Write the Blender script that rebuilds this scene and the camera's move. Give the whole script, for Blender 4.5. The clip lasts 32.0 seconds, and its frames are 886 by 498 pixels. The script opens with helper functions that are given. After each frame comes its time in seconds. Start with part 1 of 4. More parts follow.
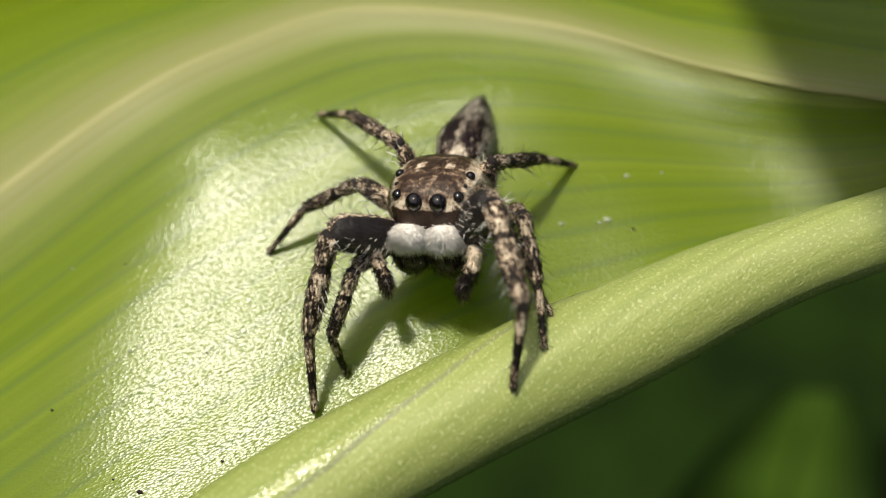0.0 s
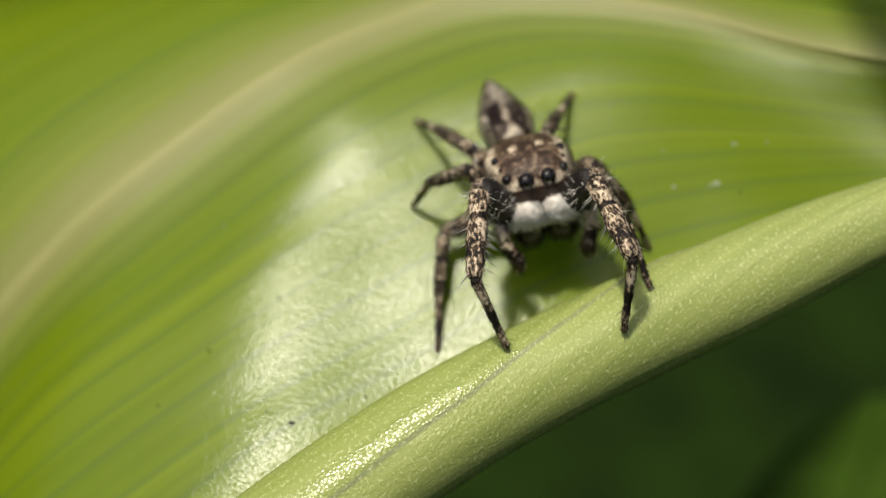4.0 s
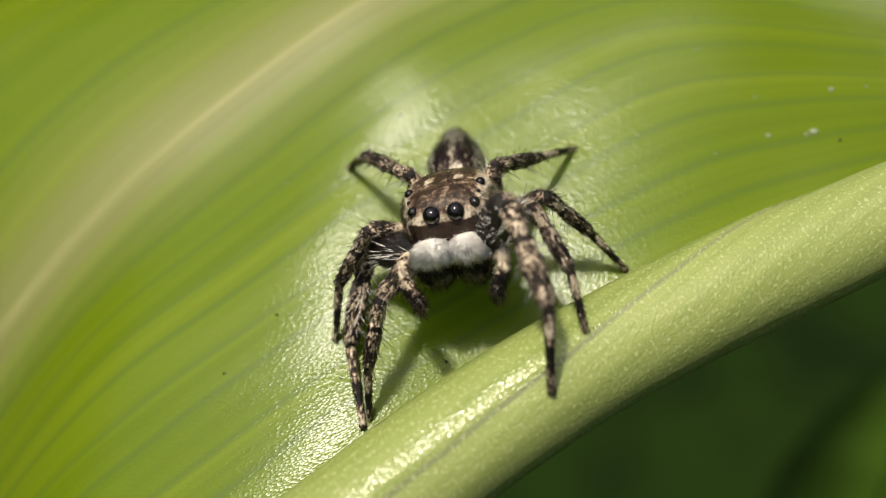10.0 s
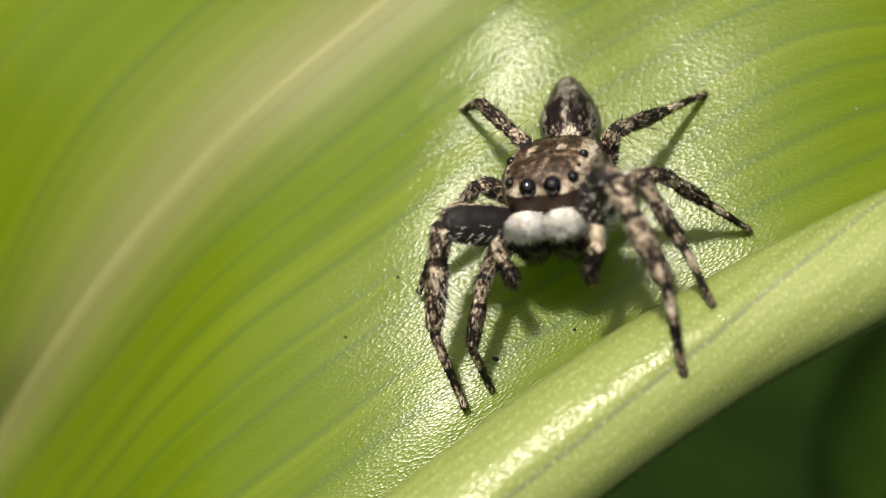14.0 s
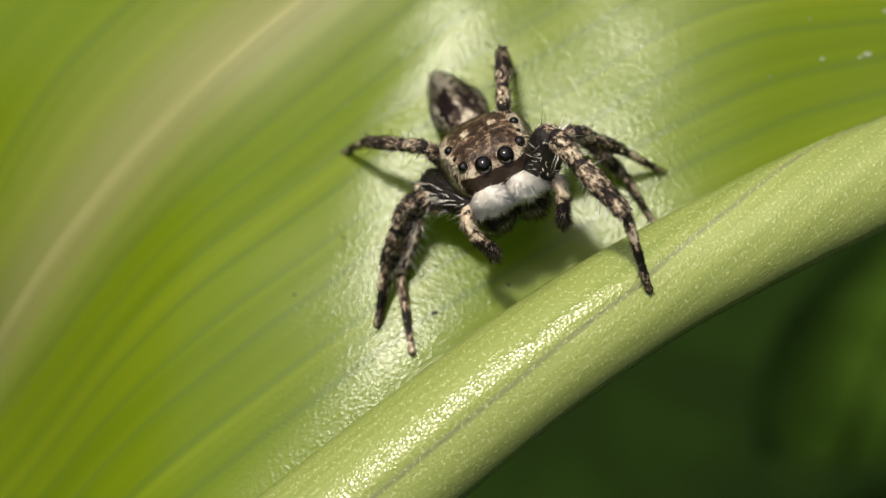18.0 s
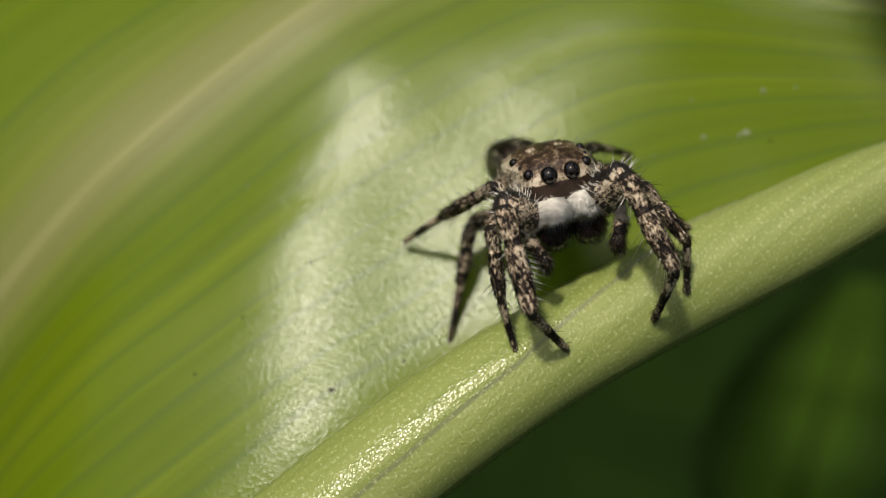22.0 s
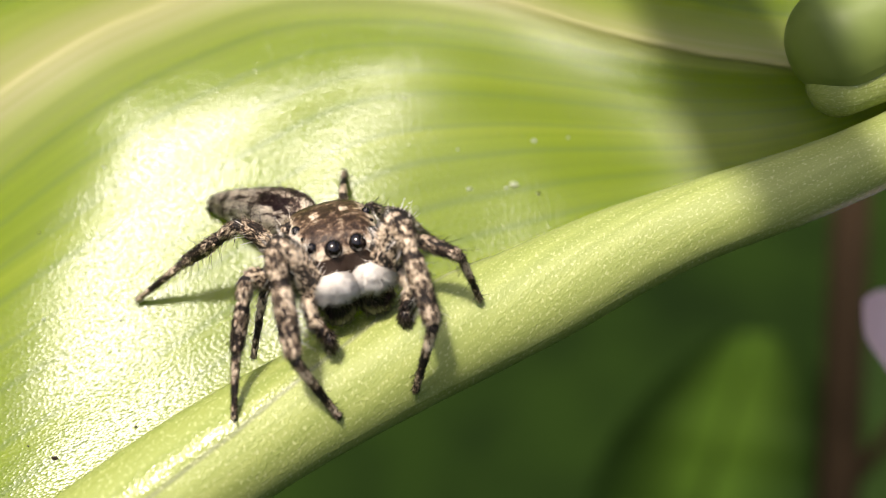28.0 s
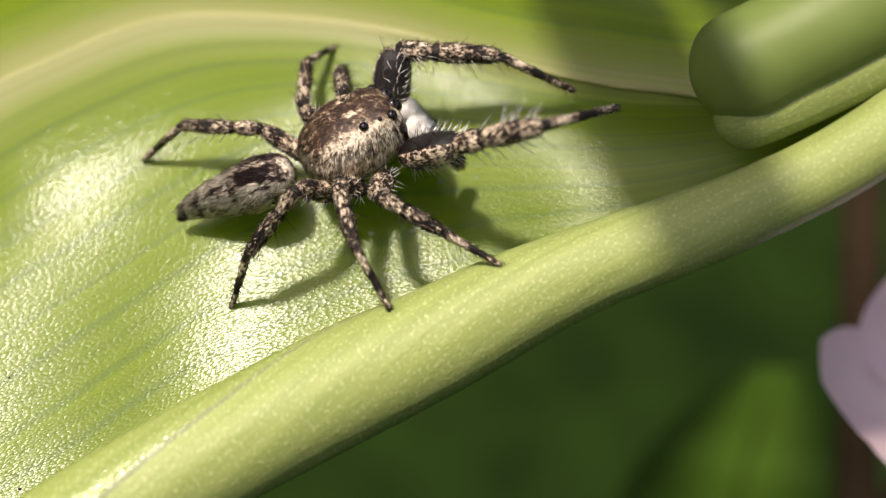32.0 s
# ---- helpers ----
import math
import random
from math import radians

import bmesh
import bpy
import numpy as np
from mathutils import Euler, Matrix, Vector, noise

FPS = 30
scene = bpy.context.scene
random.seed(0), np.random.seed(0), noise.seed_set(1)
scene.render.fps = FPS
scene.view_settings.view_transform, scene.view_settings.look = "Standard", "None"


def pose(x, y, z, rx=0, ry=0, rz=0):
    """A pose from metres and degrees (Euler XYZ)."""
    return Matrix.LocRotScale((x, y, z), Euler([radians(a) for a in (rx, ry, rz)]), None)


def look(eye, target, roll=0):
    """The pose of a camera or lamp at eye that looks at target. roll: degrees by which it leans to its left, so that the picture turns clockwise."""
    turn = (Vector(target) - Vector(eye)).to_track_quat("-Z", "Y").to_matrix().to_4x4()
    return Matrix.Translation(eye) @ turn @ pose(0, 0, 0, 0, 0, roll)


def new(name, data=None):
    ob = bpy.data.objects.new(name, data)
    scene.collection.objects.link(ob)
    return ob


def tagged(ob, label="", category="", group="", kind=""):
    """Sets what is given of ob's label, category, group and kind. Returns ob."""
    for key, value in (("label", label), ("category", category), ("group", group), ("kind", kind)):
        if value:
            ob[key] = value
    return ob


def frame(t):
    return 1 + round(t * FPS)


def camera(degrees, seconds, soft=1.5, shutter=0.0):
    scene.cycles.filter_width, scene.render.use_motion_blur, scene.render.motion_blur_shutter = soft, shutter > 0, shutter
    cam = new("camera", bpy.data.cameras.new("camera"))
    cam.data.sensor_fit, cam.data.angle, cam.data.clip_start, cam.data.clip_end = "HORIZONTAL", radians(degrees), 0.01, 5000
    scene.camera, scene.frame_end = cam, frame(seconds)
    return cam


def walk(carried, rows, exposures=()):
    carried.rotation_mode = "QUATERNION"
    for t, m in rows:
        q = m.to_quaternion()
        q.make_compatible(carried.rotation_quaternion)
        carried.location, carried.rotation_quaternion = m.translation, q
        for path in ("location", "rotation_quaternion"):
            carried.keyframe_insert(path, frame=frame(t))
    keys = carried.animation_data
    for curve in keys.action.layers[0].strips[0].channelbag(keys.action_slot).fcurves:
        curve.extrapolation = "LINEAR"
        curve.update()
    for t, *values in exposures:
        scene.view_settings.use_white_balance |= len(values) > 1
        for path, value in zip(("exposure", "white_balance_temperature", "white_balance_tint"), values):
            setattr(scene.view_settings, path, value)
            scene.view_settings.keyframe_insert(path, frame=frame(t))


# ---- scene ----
MM = 0.001          # lengths below are in millimetres


def eye(x, y, z, yaw, pitch, roll):
    """Camera pose: millimetres, heading to the left of +y, pitch up, roll, in degrees."""
    turn = Matrix.Rotation(radians(yaw), 4, "Z") @ Matrix.Rotation(radians(90 + pitch), 4, "X") @ Matrix.Rotation(radians(roll), 4, "Z")
    return Matrix.Translation((x * MM, y * MM, z * MM)) @ turn


# ---- camera ----
cam = camera(40, 32.0, soft=1.0)
cam.data.dof.use_dof = True
cam.data.dof.focus_distance = 21.7 * MM
cam.data.dof.aperture_fstop = 62
walk(cam, [
    (0, eye(1.07, -16.11, 15.97, 2.61, -42.81, 5.02)),
    (0.5, eye(0.57, -16.58, 15.09, 2.48, -43.05, 4.97)),
    (1, eye(-0.02, -16.50, 14.93, 3.47, -42.84, 4.71)),
    (1.5, eye(-0.19, -16.45, 15.30, 4.63, -42.67, 4.39)),
    (2, eye(0.17, -17.66, 16.38, 4.64, -41.26, 4.07)),
    (2.5, eye(0.07, -18.56, 16.21, 4.54, -39.39, 3.88)),
    (3, eye(-0.17, -18.61, 16.07, 5.05, -39.25, 3.67)),
    (3.5, eye(0.38, -18.38, 16.46, 5.13, -41.45, 3.59)),
    (4, eye(-0.16, -18.80, 16.20, 5.94, -41.56, 3.27)),
    (4.5, eye(-0.82, -18.87, 15.79, 8.31, -41.10, 1.65)),
    (6.5, eye(-1.19, -18.49, 14.56, 7.92, -39.26, 1.60)),
    (7, eye(-0.62, -18.00, 15.13, 11.12, -40.00, -0.11)),
    (7.5, eye(-2.46, -18.99, 15.40, 12.79, -42.27, -1.91)),
    (8, eye(-2.94, -19.40, 15.24, 10.91, -43.33, -0.63)),
    (8.5, eye(-3.16, -19.33, 15.47, 11.32, -43.67, -1.06)),
    (9, eye(-3.60, -19.66, 15.78, 12.36, -42.31, -1.99)),
    (9.5, eye(-2.43, -19.07, 15.39, 9.30, -41.56, 0.19)),
    (10, eye(-1.77, -18.08, 14.88, 5.97, -42.89, 2.68)),
    (10.5, eye(-1.26, -17.49, 14.87, 7.53, -44.72, 1.75)),
    (11, eye(-2.38, -17.99, 15.15, 8.29, -43.46, 1.66)),
    (11.5, eye(-2.16, -17.75, 15.70, 7.95, -46.13, 1.94)),
    (12, eye(-3.26, -17.60, 15.93, 9.45, -48.80, 0.94)),
    (12.5, eye(-3.87, -17.43, 16.40, 10.55, -47.90, -0.22)),
    (13, eye(-4.25, -17.26, 16.18, 8.96, -47.96, 0.87)),
    (13.5, eye(-3.80, -16.59, 15.87, 8.03, -49.02, 1.43)),
    (14, eye(-3.86, -16.33, 15.71, 7.63, -49.88, 1.64)),
    (14.5, eye(-4.79, -16.51, 16.07, 7.49, -50.38, 1.81)),
    (16.5, eye(-6.74, -17.76, 16.58, 6.03, -49.71, 3.24)),
    (17, eye(-5.82, -16.86, 16.38, 3.63, -51.86, 5.60)),
    (17.5, eye(-3.85, -17.16, 16.83, 2.97, -51.70, 4.65)),
    (18, eye(-3.31, -17.36, 16.76, 4.78, -51.21, 3.38)),
    (18.5, eye(-2.77, -17.07, 16.69, 5.22, -49.28, 2.48)),
    (19, eye(-1.80, -17.06, 17.58, 4.94, -46.72, 3.02)),
    (19.5, eye(-1.56, -17.18, 17.44, 2.06, -46.53, 4.70)),
    (20, eye(-1.52, -17.19, 17.20, 2.33, -46.81, 4.68)),
    (20.5, eye(-1.47, -17.33, 17.30, 2.69, -47.35, 4.63)),
    (21, eye(-1.47, -17.62, 17.15, 1.46, -47.69, 5.45)),
    (21.5, eye(-1.70, -17.61, 17.02, 2.11, -47.59, 4.80)),
    (22, eye(-1.90, -17.42, 17.51, 2.62, -48.10, 4.02)),
    (22.5, eye(-3.07, -17.42, 17.33, 5.08, -46.16, 2.39)),
    (23, eye(-2.55, -17.11, 16.93, 4.97, -46.01, 2.40)),
    (23.5, eye(-1.53, -17.12, 16.71, 2.55, -47.10, 4.13)),
    (24, eye(-0.72, -17.29, 16.64, 1.25, -48.70, 5.45)),
    (24.5, eye(0.12, -17.50, 16.60, -0.17, -49.88, 6.44)),
    (25, eye(1.24, -17.01, 17.57, -2.27, -51.07, 7.87)),
    (25.5, eye(2.51, -16.61, 17.86, -2.30, -50.11, 8.20)),
    (27.5, eye(2.68, -16.28, 16.72, -3.35, -47.33, 8.50)),
    (28, eye(2.07, -15.97, 16.76, -0.18, -45.57, 6.39)),
    (28.5, eye(2.16, -15.52, 16.48, 0.41, -45.50, 5.73)),
    (29, eye(2.80, -15.07, 15.69, -0.76, -44.80, 6.32)),
    (29.5, eye(2.67, -15.15, 15.44, -1.78, -44.24, 7.15)),
    (30, eye(2.59, -15.09, 15.74, -0.55, -45.63, 6.26)),
    (30.5, eye(2.67, -15.01, 15.95, 3.00, -46.05, 3.60)),
    (31, eye(3.13, -14.78, 15.73, 2.65, -44.53, 3.24)),
    (31.5, eye(4.03, -14.65, 15.99, 3.62, -43.74, 2.80)),
    (32, eye(5.06, -14.75, 16.31, 4.05, -44.22, 2.21)),
], exposures=[(0, -0.1, 7200, 7), (4.5, -0.2, 7200, 7), (7, -0.2, 7200, 7), (13, -0.06, 7200, 7), (17, -0.1, 7200, 7), (19, -0.38, 7200, 7), (23, -0.62, 7200, 7), (24.5, -0.55, 7200, 7),
              (25, -0.3, 7200, 7), (25.5, 0.05, 7200, 13), (27.5, 0.48, 7200, 15), (28, 0.45, 7200, 15), (30, 0.35, 7200, 15), (31, 0.25, 7200, 15), (32, 0.25, 7200, 15)])

# ---- world and sun ----
SUN = Vector((-0.26, -0.14, 0.955)).normalized()
world = bpy.data.worlds.new("world")
scene.world = world
world.use_nodes = True
wn = world.node_tree
sky = wn.nodes.new("ShaderNodeTexSky")
sky.sky_type, sky.sun_disc, sky.dust_density, sky.ozone_density = "NISHITA", False, 4.0, 0.5
sky.sun_elevation = math.asin(SUN.z)
sky.sun_rotation = math.atan2(SUN.x, SUN.y)
wn.links.new(sky.outputs[0], wn.nodes["Background"].inputs[0])
wn.nodes["Background"].inputs[1].default_value = 0.15
sun = new("sun", bpy.data.lights.new("sun", "SUN"))
sun.data.energy, sun.data.angle, sun.data.color = 3.8, radians(5.0), (1.0, 0.97, 0.88)
sun.matrix_world = look(SUN, (0, 0, 0))


# ---- materials ----
def material(name, rough=0.5, spec=0.5):
    m = bpy.data.materials.new(name)
    m.use_nodes = True
    b = m.node_tree.nodes["Principled BSDF"]
    b.inputs["Roughness"].default_value = rough
    b.inputs["Specular IOR Level"].default_value = spec
    return m, m.node_tree, b


def node(tree, kind, **inputs):
    n = tree.nodes.new(kind)
    for key, value in inputs.items():
        n.inputs[key.replace("_", " ")].default_value = value
    return n


def ramp(tree, fac, stops):
    n = tree.nodes.new("ShaderNodeValToRGB")
    e = n.color_ramp.elements
    while len(e) < len(stops):
        e.new(0.5)
    for el, (p, c) in zip(e, stops):
        el.position, el.color = p, (*c, 1)
    tree.links.new(fac, n.inputs[0])
    return n.outputs[0]


def maths(tree, op, a, b=None, c=None):
    n = tree.nodes.new("ShaderNodeMath")
    n.operation = op
    for k, v in enumerate((a, b, c)):
        if v is None:
            continue
        if isinstance(v, (int, float)):
            n.inputs[k].default_value = v
        else:
            tree.links.new(v, n.inputs[k])
    return n.outputs[0]


def mixed(tree, fac, a, b, mode="MIX"):
    n = tree.nodes.new("ShaderNodeMix")
    n.data_type, n.blend_type = "RGBA", mode
    for k, v in ((0, fac), (6, a), (7, b)):
        if isinstance(v, (int, float)):
            n.inputs[k].default_value = v
        elif isinstance(v, tuple):
            n.inputs[k].default_value = (*v, 1)
        else:
            tree.links.new(v, n.inputs[k])
    return n.outputs[2]


def noise_at(tree, vec, scale, detail=3.0, rough=0.55, stretch=None):
    if stretch:
        mp = tree.nodes.new("ShaderNodeMapping")
        mp.inputs["Scale"].default_value = stretch
        tree.links.new(vec, mp.inputs[0])
        vec = mp.outputs[0]
    n = node(tree, "ShaderNodeTexNoise", Scale=scale, Detail=detail, Roughness=rough)
    tree.links.new(vec, n.inputs["Vector"])
    return n.outputs["Fac"]


def domes(tree, vec, stretch):
    """Height of the skin's small convex cells, 1 at the middle of each."""
    mp = tree.nodes.new("ShaderNodeMapping")
    mp.inputs["Scale"].default_value = stretch
    tree.links.new(vec, mp.inputs[0])
    n = tree.nodes.new("ShaderNodeTexVoronoi")
    n.inputs["Scale"].default_value = 1.0
    tree.links.new(mp.outputs[0], n.inputs["Vector"])
    d = n.outputs["Distance"]
    return maths(tree, "SUBTRACT", 1.0, maths(tree, "MULTIPLY", d, d))


def bumped(tree, bsdf, heights):
    """Bump from pairs of (height socket, depth in mm)."""
    last = None
    for h, depth in heights:
        n = tree.nodes.new("ShaderNodeBump")
        n.inputs["Strength"].default_value, n.inputs["Distance"].default_value = 1.0, depth * MM
        tree.links.new(h, n.inputs["Height"])
        if last:
            tree.links.new(last, n.inputs["Normal"])
        last = n.outputs["Normal"]
    tree.links.new(last, bsdf.inputs["Normal"])
    return last


def through_light(m, tree, bsdf, colour, share):
    """Lets light shine through a thin leaf."""
    tr = tree.nodes.new("ShaderNodeBsdfTranslucent")
    if isinstance(colour, tuple):
        tr.inputs[0].default_value = (*colour, 1)
    else:
        tree.links.new(colour, tr.inputs[0])
    mx = tree.nodes.new("ShaderNodeMixShader")
    mx.inputs[0].default_value = share
    out = tree.nodes["Material Output"]
    tree.links.new(bsdf.outputs[0], mx.inputs[1])
    tree.links.new(tr.outputs[0], mx.inputs[2])
    tree.links.new(mx.outputs[0], out.inputs[0])


def leaf_material():
    """Blade: UV x runs along the leaf in mm, UV y across it: 0 at the rolled margin, 1 at the midrib, 2 at the far margin."""
    m, t, b = material("leaf_blade", 0.25, 0.47)
    uv = t.nodes.new("ShaderNodeUVMap").outputs[0]
    sep = t.nodes.new("ShaderNodeSeparateXYZ")
    t.links.new(uv, sep.inputs[0])
    v = sep.outputs[1]
    stripes = noise_at(t, uv, 1.0, 4, 0.6, (0.02, 14, 1))
    fine = noise_at(t, uv, 1.0, 3, 0.6, (0.05, 60, 1))
    patches = noise_at(t, uv, 1.0, 3, 0.5, (0.12, 3.0, 1))
    green = ramp(t, stripes, [(0.3, (0.095, 0.16, 0.005)), (0.5, (0.165, 0.25, 0.008)), (0.7, (0.25, 0.33, 0.020))])
    green = mixed(t, maths(t, "MULTIPLY", patches, 0.5), green, (0.20, 0.285, 0.015))
    green = mixed(t, maths(t, "MULTIPLY", ramp(t, fine, [(0.35, (0, 0, 0)), (0.7, (1, 1, 1))]), 0.3), green, (0.14, 0.20, 0.012))
    # pale midrib, with a brownish band on its inner flank
    rib = maths(t, "ABSOLUTE", maths(t, "SUBTRACT", v, 1.0))
    pale = ramp(t, rib, [(0.0, (0.85, 0.85, 0.85)), (0.05, (0.7, 0.7, 0.7)), (0.10, (0.35, 0.35, 0.35)), (0.24, (0, 0, 0))])
    col = mixed(t, maths(t, "MULTIPLY", pale, ramp(t, fine, [(0.3, (0.45, 0.45, 0.45)), (0.6, (1, 1, 1))])), green, (0.38, 0.37, 0.17))
    brown = ramp(t, maths(t, "ABSOLUTE", maths(t, "SUBTRACT", v, 0.955)), [(0.0, (0.4, 0.4, 0.4)), (0.012, (0.3, 0.3, 0.3)), (0.04, (0, 0, 0))])
    col = mixed(t, maths(t, "MULTIPLY", brown, patches), col, (0.24, 0.20, 0.08))
    # thin dark side veins
    wander = maths(t, "MULTIPLY", maths(t, "SUBTRACT", noise_at(t, uv, 1.0, 2, 0.5, (0.15, 0.6, 1)), 0.5), 0.05)
    for at in (0.13, 0.22, 0.33, 0.42, 0.52, 0.60, 0.70, 0.80, 1.22, 1.45, 1.7):
        d = maths(t, "ABSOLUTE", maths(t, "SUBTRACT", maths(t, "ADD", v, wander), at))
        line = ramp(t, d, [(0.0, (0.55, 0.55, 0.55)), (0.004, (0.45, 0.45, 0.45)), (0.013, (0, 0, 0))])
        col = mixed(t, line, col, (0.10, 0.17, 0.03))
    t.links.new(col, b.inputs["Base Color"])
    bumped(t, b, [(stripes, 0.004), (domes(t, uv, (13, 230, 1)), 0.0046)])
    t.links.new(ramp(t, rib, [(0.0, (0.55, 0.55, 0.55)), (0.06, (0.45, 0.45, 0.45)), (0.2, (0.24, 0.24, 0.24))]), b.inputs["Roughness"])
    through_light(m, t, b, mixed(t, 0.5, col, (0.38, 0.50, 0.015)), 0.35)
    return m


def rim_material():
    """Rolled margin: UV x along it in mm, UV y round it from 0 to 1."""
    m, t, b = material("leaf_margin", 0.16, 0.42)
    uv = t.nodes.new("ShaderNodeUVMap").outputs[0]
    stripes = noise_at(t, uv, 1.0, 4, 0.6, (0.05, 30, 1))
    blotch = noise_at(t, uv, 1.0, 3, 0.6, (0.6, 6, 1))
    col = ramp(t, stripes, [(0.3, (0.20, 0.26, 0.065)), (0.7, (0.32, 0.37, 0.12))])
    col = mixed(t, maths(t, "MULTIPLY", blotch, 0.5), col, (0.30, 0.36, 0.10))
    sep = t.nodes.new("ShaderNodeSeparateXYZ")
    t.links.new(uv, sep.inputs[0])
    seam = ramp(t, maths(t, "ABSOLUTE", maths(t, "ADD", sep.outputs[1], 0.006)), [(0.0, (0.6, 0.6, 0.6)), (0.004, (0.45, 0.45, 0.45)), (0.010, (0, 0, 0))])
    col = mixed(t, seam, col, (0.13, 0.14, 0.10))
    pits = noise_at(t, uv, 1.0, 2, 0.6, (14, 80, 1))
    col = mixed(t, maths(t, "MULTIPLY", ramp(t, pits, [(0.55, (0, 0, 0)), (0.7, (1, 1, 1))]), 0.6), col, (0.55, 0.58, 0.30))
    t.links.new(col, b.inputs["Base Color"])
    pore = noise_at(t, uv, 1.0, 1, 0.5, (4, 22, 1))
    bumped(t, b, [(stripes, 0.006), (pore, 0.003), (pits, 0.008), (domes(t, uv, (16, 130, 1)), 0.0075)])
    # the outer sheet over the crease is glossy, the turn of the roll under it dull
    t.links.new(ramp(t, maths(t, "ADD", sep.outputs[1], 0.5), [(0.49, (0.52, 0.52, 0.52)), (0.505, (0.20, 0.20, 0.20))]), b.inputs["Roughness"])
    through_light(m, t, b, (0.35, 0.5, 0.06), 0.05)
    return m


def plain_leaf_material(name, dark, light, rough=0.4, share=0.25, spec=0.4, margin=None):
    m, t, b = material(name, rough, spec)
    co = t.nodes.new("ShaderNodeTexCoord").outputs["Object"]
    n = noise_at(t, co, 90, 4)
    col = ramp(t, n, [(0.3, dark), (0.7, light)])
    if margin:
        # painted glow: bright along the middle, fading into the dark margin colour
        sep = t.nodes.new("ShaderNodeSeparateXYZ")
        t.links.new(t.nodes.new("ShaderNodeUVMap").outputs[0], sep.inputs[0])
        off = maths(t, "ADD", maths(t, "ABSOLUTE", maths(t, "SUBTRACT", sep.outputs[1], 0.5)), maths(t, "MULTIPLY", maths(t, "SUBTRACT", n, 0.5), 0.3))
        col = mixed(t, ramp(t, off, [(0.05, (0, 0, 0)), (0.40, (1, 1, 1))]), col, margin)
    t.links.new(col, b.inputs["Base Color"])
    bumped(t, b, [(noise_at(t, co, 900, 2), 0.05)])
    if share:
        through_light(m, t, b, col if margin else light, share)
    return m


LEAF, RIM = leaf_material(), rim_material()
RIB = plain_leaf_material("leaf_midrib", (0.27, 0.29, 0.09), (0.40, 0.39, 0.18), 0.5, 0.2, 0.3)
SHOOT = plain_leaf_material("shoot_skin", (0.13, 0.19, 0.04), (0.22, 0.28, 0.075), 0.5, 0.12)
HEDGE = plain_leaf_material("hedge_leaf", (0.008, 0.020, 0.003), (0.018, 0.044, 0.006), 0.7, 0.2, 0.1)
PETAL = plain_leaf_material("petal", (0.62, 0.42, 0.50), (0.80, 0.70, 0.72), 0.5, 0.3)
# sunlight put into the colour: brighter than the other leaves, near black at the edges
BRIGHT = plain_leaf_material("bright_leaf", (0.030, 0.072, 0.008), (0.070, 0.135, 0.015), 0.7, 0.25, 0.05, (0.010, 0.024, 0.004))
BARK = plain_leaf_material("twig_bark", (0.010, 0.007, 0.004), (0.026, 0.017, 0.010), 0.9, 0, 0.05)
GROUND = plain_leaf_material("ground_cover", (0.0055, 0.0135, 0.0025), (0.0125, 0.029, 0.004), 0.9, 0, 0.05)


# ---- mesh helpers ----
def part(name, verts, faces, mat, parent=None, label="", uvs=None, smooth=True):
    """One mesh object from vertices in mm; a child of parent."""
    me = bpy.data.meshes.new(name)
    me.from_pydata([(x * MM, y * MM, z * MM) for x, y, z in verts], [], faces)
    if smooth:
        me.polygons.foreach_set("use_smooth", [True] * len(me.polygons))
    if uvs is not None:
        layer = me.uv_layers.new(name="UVMap")
        idx = np.empty(len(me.loops), dtype=np.int32)
        me.loops.foreach_get("vertex_index", idx)
        layer.data.foreach_set("uv", np.asarray(uvs, dtype=np.float32)[idx].ravel())
    me.materials.append(mat)
    me.update()
    ob = new(name, me)
    if parent:
        ob.parent = parent
    if label:
        tagged(ob, label=label)
    return ob


def empty(name, m=None):
    ob = new(name)
    ob.empty_display_size = 0.001
    if m is not None:
        ob.matrix_world = m
    return ob


def spline(points, n):
    """n points at even arc length along a smooth curve through the control points."""
    p = np.array(points, float)
    q = np.vstack([2 * p[0] - p[1], p, 2 * p[-1] - p[-2]])
    out = []
    for k in range(1, len(q) - 2):
        for u in np.linspace(0, 1, 24, endpoint=k == len(q) - 3):
            a, b, c, d = q[k - 1:k + 3]
            out.append(0.5 * (2 * b + (c - a) * u + (2 * a - 5 * b + 4 * c - d) * u * u + (3 * b - a - 3 * c + d) * u ** 3))
    out = np.array(out)
    s = np.r_[0, np.cumsum(np.linalg.norm(np.diff(out, axis=0), axis=1))]
    t = np.linspace(0, s[-1], n)
    return np.stack([np.interp(t, s, out[:, k]) for k in range(out.shape[1])], 1)


def grid_faces(rows, cols, wrap=False):
    f = []
    for i in range(rows - 1):
        for j in range(cols if wrap else cols - 1):
            a, b = i * cols + j, i * cols + (j + 1) % cols
            f.append((a, b, b + cols, a + cols))
    return f


